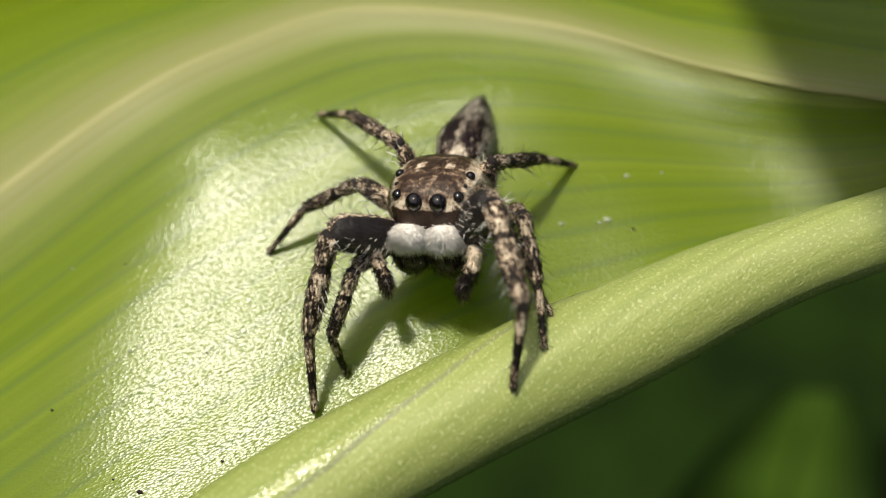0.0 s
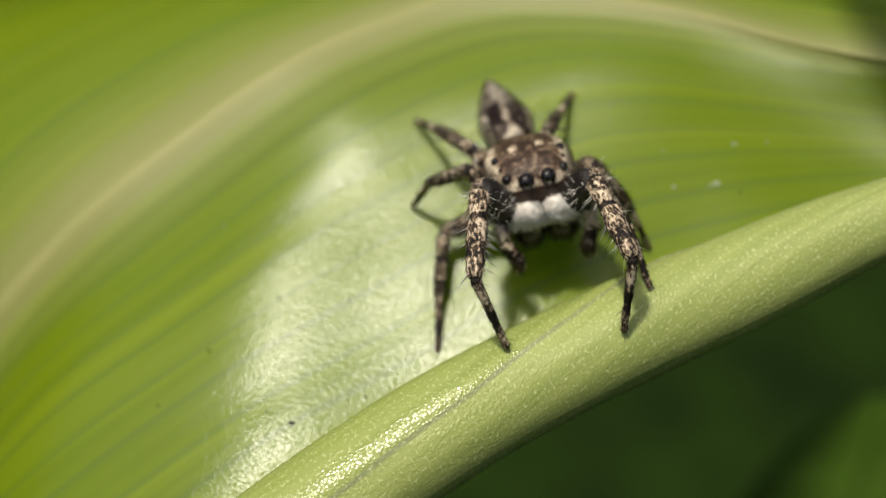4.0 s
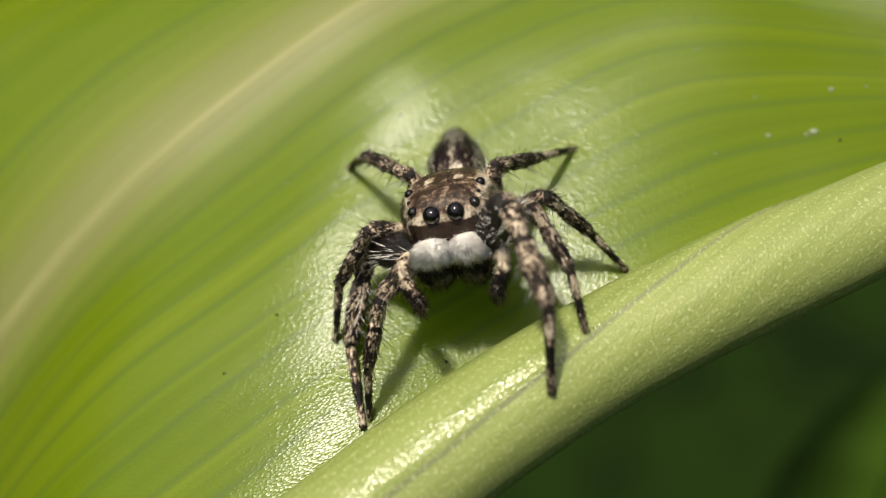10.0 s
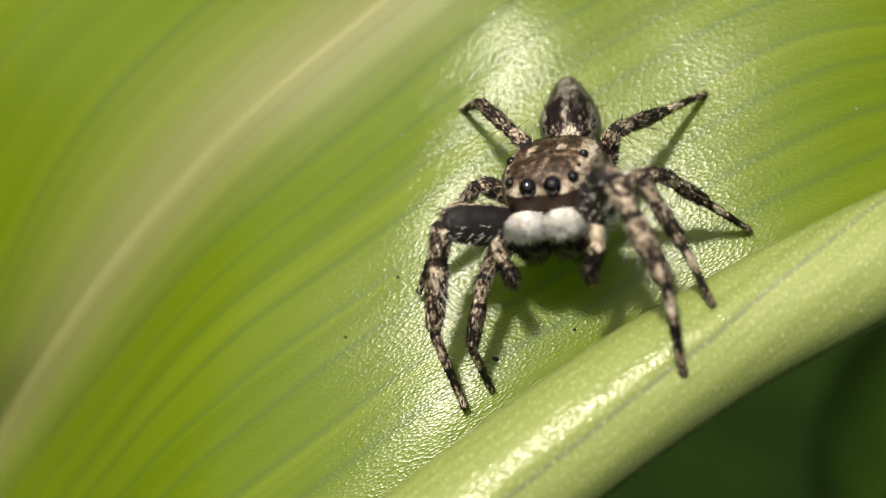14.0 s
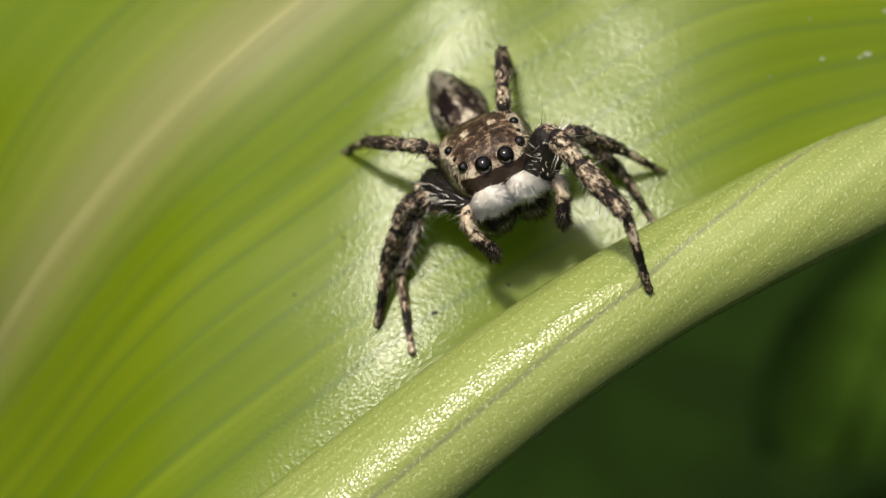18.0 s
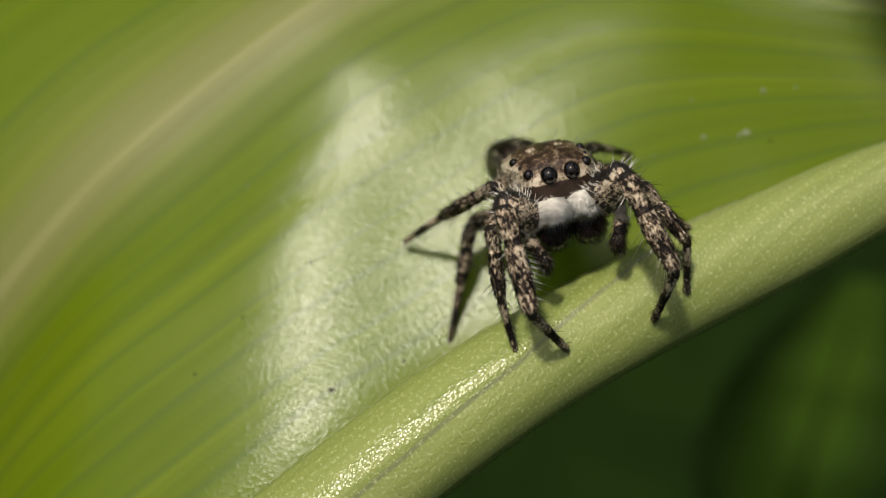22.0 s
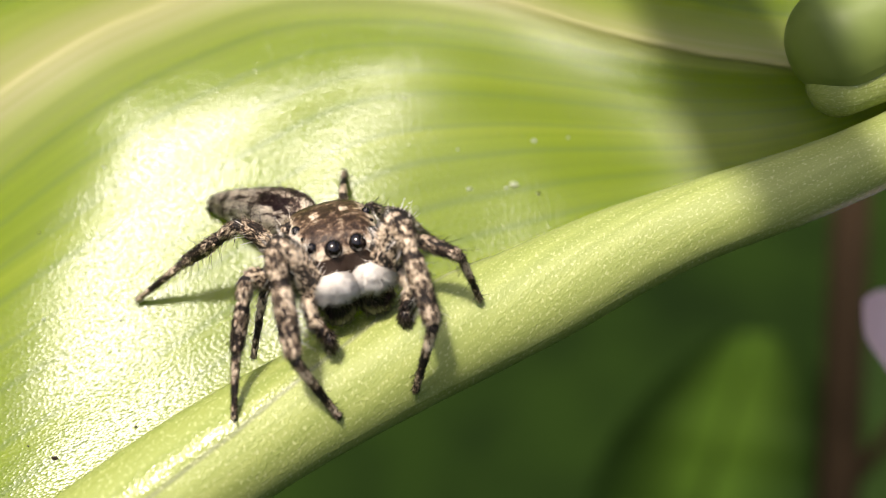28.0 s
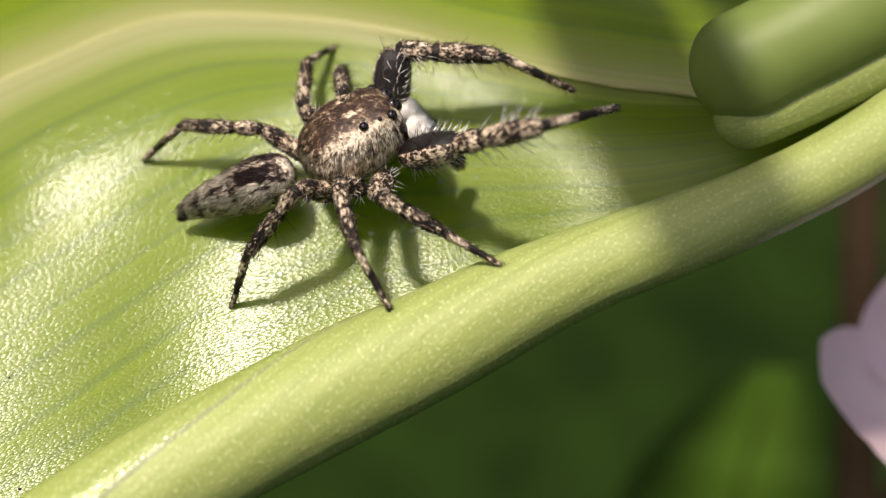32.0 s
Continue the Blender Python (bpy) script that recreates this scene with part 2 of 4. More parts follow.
def tube(points, radii, sides=24, cap=True):
    """Vertices, faces and UVs of a tube along points; radii one for each point."""
    p = np.asarray(points, float)
    tan = np.gradient(p, axis=0)
    tan /= np.linalg.norm(tan, axis=1)[:, None]
    up = np.array([0.0, 0.0, 1.0])
    verts, uvs, run = [], [], 0.0
    for i, (c, d, r) in enumerate(zip(p, tan, radii)):
        side = np.cross(d, up)
        side /= np.linalg.norm(side) + 1e-9
        top = np.cross(side, d)
        run += np.linalg.norm(c - p[i - 1]) if i else 0
        for j in range(sides + 1):
            a = 2 * math.pi * j / sides
            verts.append(c + r * (math.cos(a) * side + math.sin(a) * top))
            uvs.append((run, j / sides))
    faces = grid_faces(len(p), sides + 1)
    if cap:
        faces.append(tuple(range(sides - 1, -1, -1)))
        faces.append(tuple(len(verts) - sides - 1 + k for k in range(sides)))
    return verts, faces, uvs


# ---- the leaf ----
N_LONG = 240
SLOPE = (0.262, 0.167, 0.027)       # the blade's mean plane: z = a x + b y + c
RIM_CONTROL = [(-17, -18.5, -9.0, 1.25), (-12, -13.5, -6.6, 1.25), (-8, -9.63, -4.71, 1.22), (-5, -6.91, -3.15, 1.18), (-3.0, -5.16, -2.09, 1.12), (-1.6, -4.06, -1.48, 1.09), (-0.3, -3.12, -1.04, 1.04), (2.6, -1.38, -0.1, 1.04), (4.36, -0.51, 0.45, 0.96), (6.1, 0.34, 1.15, 0.80), (9.1, 1.21, 2.31, 0.66), (11.3, 2.12, 3.42, 0.63), (13.2, 3.66, 4.86, 0.68), (16.5, 6.6, 7.8, 0.8)]
RIM_LINE = spline(RIM_CONTROL, N_LONG)
for _ in range(30):
    RIM_LINE[1:-1] = (RIM_LINE[:-2] + 2 * RIM_LINE[1:-1] + RIM_LINE[2:]) / 4
MID_LINE = spline([(-24, -3.5, -26), (-20, -2.2, -17), (-17, -1.5, -11.4), (-15, -1.24, -7.9), (-13, -0.39, -4.96), (-11, 0.89, -2.65), (-9, 2.46, -0.96), (-7, 4.0, 0.29), (-5, 5.45, 0.95), (-2.3, 6.55, 1.55),
                   (2.2, 6.0, 2.1), (5.1, 4.9, 2.35), (7.4, 4.0, 2.7), (10, 3.6, 3.1), (13.2, 4.6, 4.4), (16.5, 7.6, 7.2)], N_LONG)
FAR_LINE = spline([(-33, -6, -37), (-29, -4, -26), (-26, -2, -17), (-24.5, 2, -10.5), (-23.8, 7.6, -6.0), (-21.2, 10.6, -4.4), (-17.4, 12.2, -3.2), (-12, 13, -2), (-5, 14, 0), (2, 12.5, 1.2), (8, 9, 2.2), (11, 6.6, 3.1),
                   (13.4, 6, 4.2), (16.5, 8.4, 7)], N_LONG)


def ease(x, a, b):
    t = min(1, max(0, (x - a) / (b - a)))
    return t * t * (3 - 2 * t)


# low swells and hollows of the blade, 2.4 mm apart: heights in mm, along x from -10.2, rows along y from -5
SWELLS = [
    [0.61, 0.04, 0.01, 0, 0, 0, 0, 0],
    [0.34, 0.09, 0.1, -0.38, 0, 0, 0, 0],
    [0.2, -0.14, 0.26, -0.18, 0.11, -0.39, 0, 0],
    [-0.06, -0.03, -0.01, -0.25, 0.14, -0.08, 0, -0.4],
    [0.29, -0.27, 0.39, 0.25, -0.02, 0.28, -0.3, -0.05],
    [0.06, -0.44, -0.41, 0.1, 0.16, -0.08, -0.11, 0.4],
]


def swell(x, y):
    return sum(h * math.exp(-((x + 10.2 - 2.4 * i) ** 2 + (y + 5 - 2.4 * j) ** 2) / 7.2) for j, row in enumerate(SWELLS) for i, h in enumerate(row) if h)


def build_leaf():
    leaf = empty("leaf", Matrix())
    tagged(leaf, "long green strap leaf with pale midrib and rolled margin", "leaf")
    radii = RIM_LINE[:, 3]
    line = RIM_LINE[:, :3]
    v, f, uv = tube(line, radii, 48)
    # the rolled sheet overlaps itself along a crease that winds from the front of the tube to its inner side
    crease = np.interp(line[:, 0], [-17, -3, -1, 1, 4, 9, 16], [0.165, 0.176, 0.20, 0.28, 0.44, 0.60, 0.72])
    sides = 49
    for k in range(N_LONG):
        for j in range(sides):
            q = k * sides + j
            off = uv[q][1] - crease[k]
            uv[q] = (uv[q][0], off)
            if off < 0:
                c = line[k]
                v[q] = c + (v[q] - c) * (1 - 0.035 * math.exp(-((off + 0.012) / 0.05) ** 2))
    v = [(x, y, z + 0.05 * noise.noise((x * 0.45, y * 0.45, z * 0.45)) + 0.012 * noise.noise((x * 2.2, y * 2.2, z * 2.2))) for x, y, z in v]
    part("rolled_margin", v, f, RIM, leaf, "pale yellow-green leaf edge rolled into a tube", uv)
    verts, uvs = [], []
    tan = np.gradient(line, axis=0)
    n1, n2 = 60, 36
    up = np.array([-SLOPE[0], -SLOPE[1], 1.0])
    up /= np.linalg.norm(up)
    for k in range(N_LONG):
        d = tan[k] / np.linalg.norm(tan[k])
        out = np.cross(up, d)
        near = line[k] + radii[k] * (0.93 * out - 0.15 * up)
        mid, far = MID_LINE[k], FAR_LINE[k]
        run = 48.0 * k / (N_LONG - 1)
        for j in range(n1 + n2 + 1):
            if j <= n1:
                a = j / n1
                p = near + (mid - near) * a
                right = ease(p[0], -2.5, 0.5)
                p = p - up * (0.25 - 0.17 * right) * math.exp(-(a * np.linalg.norm(mid - near) / 0.7) ** 2)
                p = p + up * (swell(p[0], p[1]) * (1 - 0.6 * ease(a, 0.5, 1.0)) + 0.005 * min(1.0, (np.linalg.norm(mid - near) / 7.5) ** 2) * math.sin(40 * a + 3 * noise.noise((p[0] * 0.2, a * 4, 0.5))))
                p = p - up * 0.75 * ease(p[0], 0.8, 10.0) * (1 - ease(a, 0.3, 1.0))
                uvs.append((run, a))
            else:
                a = (j - n1) / n2
                p = mid + (far - mid) * a + up * (0.8 * min(1.0, np.linalg.norm(far - mid) / 6.5) ** 2 * math.sin(math.pi * a) + 0.4 * swell(mid[0], mid[1]) * (1 - ease(a, 0.0, 0.6)))
                uvs.append((run, 1 + a))
            ridge = 0.10 * math.exp(-((j / n1 - 1) / 0.06) ** 2)
            p = p + up * (0.07 * noise.noise((p[0] * 0.3, p[1] * 0.3, 3.1)) + ridge)
            verts.append(p)
    ridge = np.array([verts[k * (n1 + n2 + 1) + n1] for k in range(N_LONG)])
    girth = np.array([(0.22 - 0.16 * ease(q[0], -1.0, 4.5)) + 0.02 * noise.noise((k * 0.2, 0, 0)) for k, q in enumerate(ridge)])
    ridge = ridge - np.outer(girth - 0.01, up)
    v, f, uv = tube(ridge, girth, 16)
    part("midrib", v, f, RIB, leaf, "pale raised midrib", uv)
    part("blade", verts, grid_faces(N_LONG, n1 + n2 + 1), LEAF, leaf, "glossy green blade with fine parallel veins", uvs)
    return leaf


build_leaf()


# ---- specks on the blade ----
def on_blade(x, y):
    """Place and upward normal of the blade over (x, y), in mm."""
    for ob in bpy.data.objects:
        if ob.name == "blade":
            hit, p, n, _ = ob.ray_cast(Vector((x, y, 40)) * MM, Vector((0, 0, -1)))
            return (p / MM, n if n.z > 0 else -n) if hit else (Vector((x, y, 0)), Vector((0, 0, 1)))


DIRT, _t, _b = material("dirt", 0.8, 0.2)
_b.inputs["Base Color"].default_value = (0.02, 0.013, 0.008, 1)
DUST, _t, _b = material("dust", 0.7, 0.3)
_b.inputs["Base Color"].default_value = (0.30, 0.34, 0.22, 1)


def speck(name, x, y, size, mat, label, group):
    p, n = on_blade(x, y)
    r = random.Random(int(x * 100 + y * 7))
    verts, faces = [], []
    for i in range(7):
        u = -math.pi / 2 + math.pi * i / 6
        for j in range(9):
            a = 2 * math.pi * j / 9
            k = size * (0.75 + 0.5 * r.random())
            verts.append((k * math.cos(u) * math.cos(a) * 1.2, k * math.cos(u) * math.sin(a) * 0.85, 0.45 * k * math.sin(u)))
    ob = part(name, verts, grid_faces(7, 9, True), mat)
    ob.matrix_world = Matrix.Translation((p + n * size * 0.2) * MM) @ n.to_track_quat("Z", "Y").to_matrix().to_4x4()
    tagged(ob, label, name.split("_")[0] + " speck", group)
    return ob


# ---- other leaves of the plant ----
def build_shoot():
    base = Vector((0.00845, 0.0027, 0.0029))
    shoot = empty("rolled_shoot", Matrix.Translation(base))
    tagged(shoot, "pale green rolled young leaf beside the blade", "shoot")
    line = spline([(8.1, 2.5, 3.8), (8.75, 2.8, 4.05), (11.55, 4.0, 5.3), (16.5, 6.2, 7.5), (25.5, 10, 11.5)], 240) - np.array(base) / MM
    run = np.r_[0, np.cumsum(np.linalg.norm(np.diff(line, axis=0), axis=1))]
    r = [math.sqrt(max(0.004, 1 - max(0, 1 - d / 0.95) ** 2.2)) * (1 + 0.02 * noise.noise((d, 0, 0))) for d in run]
    v, f, uv = tube(line, r, 36)
    part("roll", v, f, SHOOT, shoot, "", uv)
    # the torn inner sheet that shows in the roll's mouth
    line2 = spline([(8.5, 2.25, 3.25), (9.75, 2.7, 3.7), (12.05, 3.6, 4.7), (16.5, 5.4, 6.9)], 140) - np.array(base) / MM
    v, f, uv = tube(line2, [0.62 * math.sqrt(max(0.01, 1 - max(0, 1 - k / 9) ** 2)) for k in range(140)], 24)
    part("inner_sheet", v, f, RIM, shoot, "paler inner sheet", uv)
    return shoot


def strap(name, line, width, mat, label, category, across=(1, 0, 0), cup=0.15, group="", tip=0.0):
    """A leaf blade along a line: width in mm at each share of its length, cupped across."""
    p = spline(line, 40)
    a = np.array(across, float)
    a /= np.linalg.norm(a)
    verts, uvs = [], []
    tan = np.gradient(p, axis=0)
    for k in range(40):
        w = width * ((1 - tip) * math.sin(math.pi * (0.06 + 0.88 * k / 39)) ** 0.6 + tip * (1.02 - k / 39) ** 0.8)
        up = np.cross(a, tan[k])
        up /= np.linalg.norm(up)
        for j in range(13):
            c = j / 6 - 1
            verts.append(p[k] + a * c * w / 2 + up * (cup * w * c * c + 0.03 * w * noise.noise((k * 0.15, c, width))))
            uvs.append((k * 0.5, j / 12))
    base = p[0]
    ob = empty(name, Matrix.Translation(Vector(base) * MM))
    tagged(ob, label, category, group)
    part("blade", [q - base for q in verts], grid_faces(40, 13), mat, ob, "", uvs)
    rib, rf, ruv = tube([q - base for q in p], [0.03 * width * (1 - 0.7 * k / 39) + 0.05 for k in range(40)], 8)
    part("midrib", rib, rf, mat, ob, "", ruv)
    return ob


build_shoot()
# unseen leaf, set towards the sun to cast the shadow across the blade
SHADE_LEAF = strap("shade_leaf", [(11.85, -16.7, 13), (6.65, -2.6, 12.3), (4.45, 3.5, 11.9), (0.55, 19.3, 8.9)], 2.9, HEDGE, "narrow green leaf out of view over the blade, placed for its shadow", "leaf", (1, 0, 0), 0.1)
# second unseen leaf, added only to darken the far right of the blade
strap("shade_leaf", [(7.6, 2.6, 12.6), (6.6, 5.2, 12.3), (5.2, 9.2, 11.6), (3.8, 14, 10.5)], 2.8, HEDGE, "narrow green leaf added out of view to shade the leaf's base", "leaf", (1, 0, 0), 0.1)

bpy.context.view_layer.update()
for x, y, size in ((-4.55, -3.59, 0.05), (-5.1, -3.4, 0.022), (-3.2, -2.9, 0.03), (-3.9, -1.0, 0.022), (-2.4, -3.0, 0.02), (3.9, 1.9, 0.03), (-5.9, 0.6, 0.022), (-6.6, -2.2, 0.03), (-7.4, -3.3, 0.028), (0.9, 4.2, 0.02)):
    speck("dirt_speck", x, y, size, DIRT, "tiny dark crumb of dirt on the blade", "dirt on the blade")
for x, y, size in ((3.39, 2.05, 0.07), (3.25, 1.98, 0.04), (2.51, 1.88, 0.045), (3.71, 2.95, 0.05), (1.0, 3.49, 0.025), (3.87, -0.1, 0.04), (2.2, 2.6, 0.025), (1.5, 1.4, 0.022), (-5.38, -1.1, 0.03), (-4.86, 1.89, 0.03), (4.4, 3.1, 0.03), (-7.0, 0.6, 0.025)):
    speck("dust_speck", x, y, size, DUST, "tiny pale fleck of dust on the blade", "dust on the blade")


# ---- the jumping spider ----
def step_up(tree, v, a, b):
    """0 below a, 1 above b, smooth between."""
    n = tree.nodes.new("ShaderNodeMapRange")
    n.interpolation_type = "SMOOTHSTEP"
    n.inputs["From Min"].default_value, n.inputs["From Max"].default_value = min(a, b), max(a, b)
    n.inputs["To Min"].default_value, n.inputs["To Max"].default_value = (0, 1) if a < b else (1, 0)
    tree.links.new(v, n.inputs["Value"])
    return n.outputs[0]


def hump(tree, v, at, wide):
    """1 at the value at, falling to 0 over the width on both sides."""
    return step_up(tree, maths(tree, "ABSOLUTE", maths(tree, "SUBTRACT", v, at)), wide, wide * 0.5)


def summed(tree, *terms):
    """Sum of (weight, socket) pairs."""
    total = None
    for w, v in terms:
        q = maths(tree, "MULTIPLY", v, w)
        total = q if total is None else maths(tree, "ADD", total, q)
    return total


def coat(name, stops, scale, stretch=None, tone=None, gain=4.0, jitter=0.0, rough=0.6, spec=0.3, relief=0.03):
    """Scales in patches; tone(tree, x, y, z, share) in mm and share of the length lightens or darkens them by place."""
    m, t, b = material(name, rough, spec)
    tc = t.nodes.new("ShaderNodeTexCoord")
    co = tc.outputs["Object"]
    n = noise_at(t, co, scale, 4, 0.7, stretch)
    f = summed(t, (0.7, n), (0.3, noise_at(t, co, scale * 0.3, 2, 0.5, stretch)))
    f = maths(t, "MULTIPLY_ADD", f, gain, 0.5 - 0.5 * gain)
    if tone:
        sep, gen = t.nodes.new("ShaderNodeSeparateXYZ"), t.nodes.new("ShaderNodeSeparateXYZ")
        t.links.new(co, sep.inputs[0])
        t.links.new(tc.outputs["Generated"], gen.inputs[0])
        x, y, z = (maths(t, "DIVIDE", sep.outputs[k], MM) for k in range(3))
        f = maths(t, "ADD", f, tone(t, x, y, z, gen.outputs[1]))
    if jitter:
        f = maths(t, "ADD", f, maths(t, "MULTIPLY_ADD", t.nodes.new("ShaderNodeNewGeometry").outputs["Random Per Island"], jitter, -0.5 * jitter))
    t.links.new(ramp(t, f, stops), b.inputs["Base Color"])
    if relief:
        bumped(t, b, [(n, relief)])
    return m


BLACK, BROWN, TAN, CREAM = (0.010, 0.007, 0.007), (0.060, 0.036, 0.024), (0.32, 0.23, 0.155), (0.80, 0.67, 0.52)
PATCHES = [(0.32, BLACK), (0.47, BROWN), (0.57, TAN), (0.74, CREAM)]


def head_tone(t, x, y, z, share):
    wide = maths(t, "ABSOLUTE", x)
    crown = maths(t, "MULTIPLY", step_up(t, z, 0.22, 0.45), step_up(t, wide, 0.74, 0.40))
    brow = maths(t, "MULTIPLY", step_up(t, y, 0.86, 1.0), step_up(t, z, 0.16, 0.05))
    spot = maths(t, "MULTIPLY", hump(t, wide, 0.27, 0.11), hump(t, y, 0.27, 0.13))
    return summed(t, (-0.32, crown), (-1.2, brow), (0.32, maths(t, "MULTIPLY", spot, step_up(t, z, 0.3, 0.5))), (0.10, step_up(t, wide, 0.5, 0.8)))


def belly_tone(t, x, y, z, share):
    wide = maths(t, "ABSOLUTE", x)
    wave = maths(t, "MULTIPLY", maths(t, "SINE", maths(t, "MULTIPLY", y, 6.5)), 0.07)
    band = maths(t, "MULTIPLY", step_up(t, maths(t, "ADD", wide, wave), 0.34, 0.24), step_up(t, z, 0.0, 0.15))
    chevron = maths(t, "SINE", maths(t, "MULTIPLY_ADD", wide, 9.0, maths(t, "MULTIPLY", y, 13.0)))
    rear = maths(t, "MULTIPLY", step_up(t, chevron, 0.2, 0.7), step_up(t, y, -1.4, -1.9))
    spots = maths(t, "MULTIPLY", step_up(t, maths(t, "SINE", maths(t, "MULTIPLY", y, 10.0)), 0.5, 0.9), hump(t, wide, 0.42, 0.10))
    shoulder = maths(t, "MULTIPLY", maths(t, "MULTIPLY", hump(t, y, -0.55, 0.62), hump(t, wide, 0.24, 0.20)), step_up(t, z, 0.0, 0.15))
    return summed(t, (-0.04, band), (-0.6, shoulder), (-0.40, maths(t, "MULTIPLY", rear, hump(t, wide, 0.20, 0.16))), (-0.35, spots), (0.10, step_up(t, band, 0.5, 0.1)))


def rings(*dark):
    """Tone of a leg segment: dark rings at (share of the length, half width, depth)."""
    def tone(t, x, y, z, share):
        return summed(t, *((-depth, hump(t, share, at, wide)) for at, wide, depth in dark))
    return tone


def thigh_tone(side):
    """The front thighs are black on the face that looks forward and underneath."""
    def tone(t, x, y, z, share):
        face = step_up(t, maths(t, "MULTIPLY", x, side), -0.02, -0.14)
        return summed(t, (-1.0, face), (-0.5, step_up(t, z, -0.06, -0.18)), (-0.25, step_up(t, share, 0.85, 0.97)), (0.05, share))
    return tone


CARAPACE = coat("carapace_coat", [(0.20, (0.030, 0.016, 0.010)), (0.36, (0.105, 0.062, 0.038)), (0.52, (0.34, 0.26, 0.185)), (0.72, (0.68, 0.59, 0.47))], 9000, None, head_tone, 2.0, 0.32, 0.45, 0.4)
BELLY = coat("abdomen_coat", [(0.05, (0.020, 0.009, 0.010)), (0.22, (0.092, 0.055, 0.045)), (0.38, (0.36, 0.28, 0.21)), (0.60, (0.82, 0.74, 0.62))], 12000, (1, 0.30, 1), belly_tone, 4.6, 0.60, 0.45, 0.4)
SHANK = coat("leg_coat", PATCHES, 18000, (1, 0.5, 1), rings((0.01, 0.05, 0.4), (0.33, 0.04, 0.35), (0.66, 0.10, 0.18), (1.0, 0.08, 0.7)), 3.6, 0.4)
FOOT = coat("foot_coat", PATCHES, 18000, (1, 0.5, 1), rings((0.0, 0.05, 0.3), (0.50, 0.14, 0.32), (1.0, 0.10, 0.30)), 3.4, 0.4)
THIGH = coat("thigh_coat", PATCHES, 18000, (1, 0.5, 1), rings((0.0, 0.35, 0.4), (0.62, 0.10, 0.2), (1.0, 0.10, 0.5)), 3.6, 0.4)
FRONT_THIGH = {s: coat("front_thigh_coat", PATCHES, 18000, (1, 0.5, 1), thigh_tone(s), 4.0, 0.25, 0.4, 0.5) for s in (1, -1)}
FEELER = coat("feeler_coat", PATCHES, 8500, None, lambda t, x, y, z, share: summed(t, (0.25, step_up(t, z, -0.85, -0.60)), (-0.3, step_up(t, z, -0.75, -0.95))), 3.5, 0.3)
JAW = coat("jaw_skin", [(0.3, (0.004, 0.003, 0.004)), (0.7, (0.016, 0.009, 0.012))], 5000, None, None, 3.0, 0, 0.25, 0.5, 0.01)
DOWN = coat("white_down", [(0.1, (0.82, 0.77, 0.72)), (0.5, (0.92, 0.89, 0.86)), (0.9, (0.96, 0.95, 0.93))], 7000, None, None, 2.0, 0.3, 0.95, 0.05, 0.02)
FRINGE = coat("dark_fringe", [(0.2, (0.010, 0.007, 0.006)), (0.6, (0.07, 0.045, 0.03)), (0.9, (0.55, 0.46, 0.37))], 5000, None, None, 2.0, 0.7, 0.5, 0.3, 0)
BRISTLE = coat("dark_bristle", [(0.2, (0.008, 0.006, 0.005)), (0.8, (0.05, 0.034, 0.022))], 5000, None, None, 2.0, 0.5, 0.4, 0.4, 0)
PALE_HAIR = coat("pale_hair", [(0.2, (0.84, 0.79, 0.73)), (0.8, (0.96, 0.94, 0.91))], 5000, None, None, 2.0, 0.5, 0.5, 0.3, 0)
EYE, _t, _b = material("eye_lens", 0.05, 0.7)
_b.inputs["Base Color"].default_value = (0.006, 0.004, 0.004, 1)


def spow(v, p):
    return math.copysign(abs(v) ** p, v)


def blob(centre, half, low, rings=22, sides=28, box=0.8, end=0.7, taper=None):
    """A rounded body along y: half widths (x, y, top z), depth low under the centre; taper(t) scales the rings, t from -1 (rear) to 1."""
    verts = []
    for i in range(rings + 1):
        u = -math.pi / 2 + math.pi * i / rings
        yy, s = spow(math.sin(u), end), abs(math.cos(u)) ** end
        kx, kt, kl = taper(yy) if taper else (1, 1, 1)
        for j in range(sides):
            a = 2 * math.pi * j / sides
            z = spow(math.sin(a), box) * s
            verts.append((centre[0] + half[0] * kx * s * spow(math.cos(a), box), centre[1] + half[1] * yy, centre[2] + (half[2] * kt if z > 0 else low * kl) * z))
    return verts, grid_faces(rings + 1, sides, True)


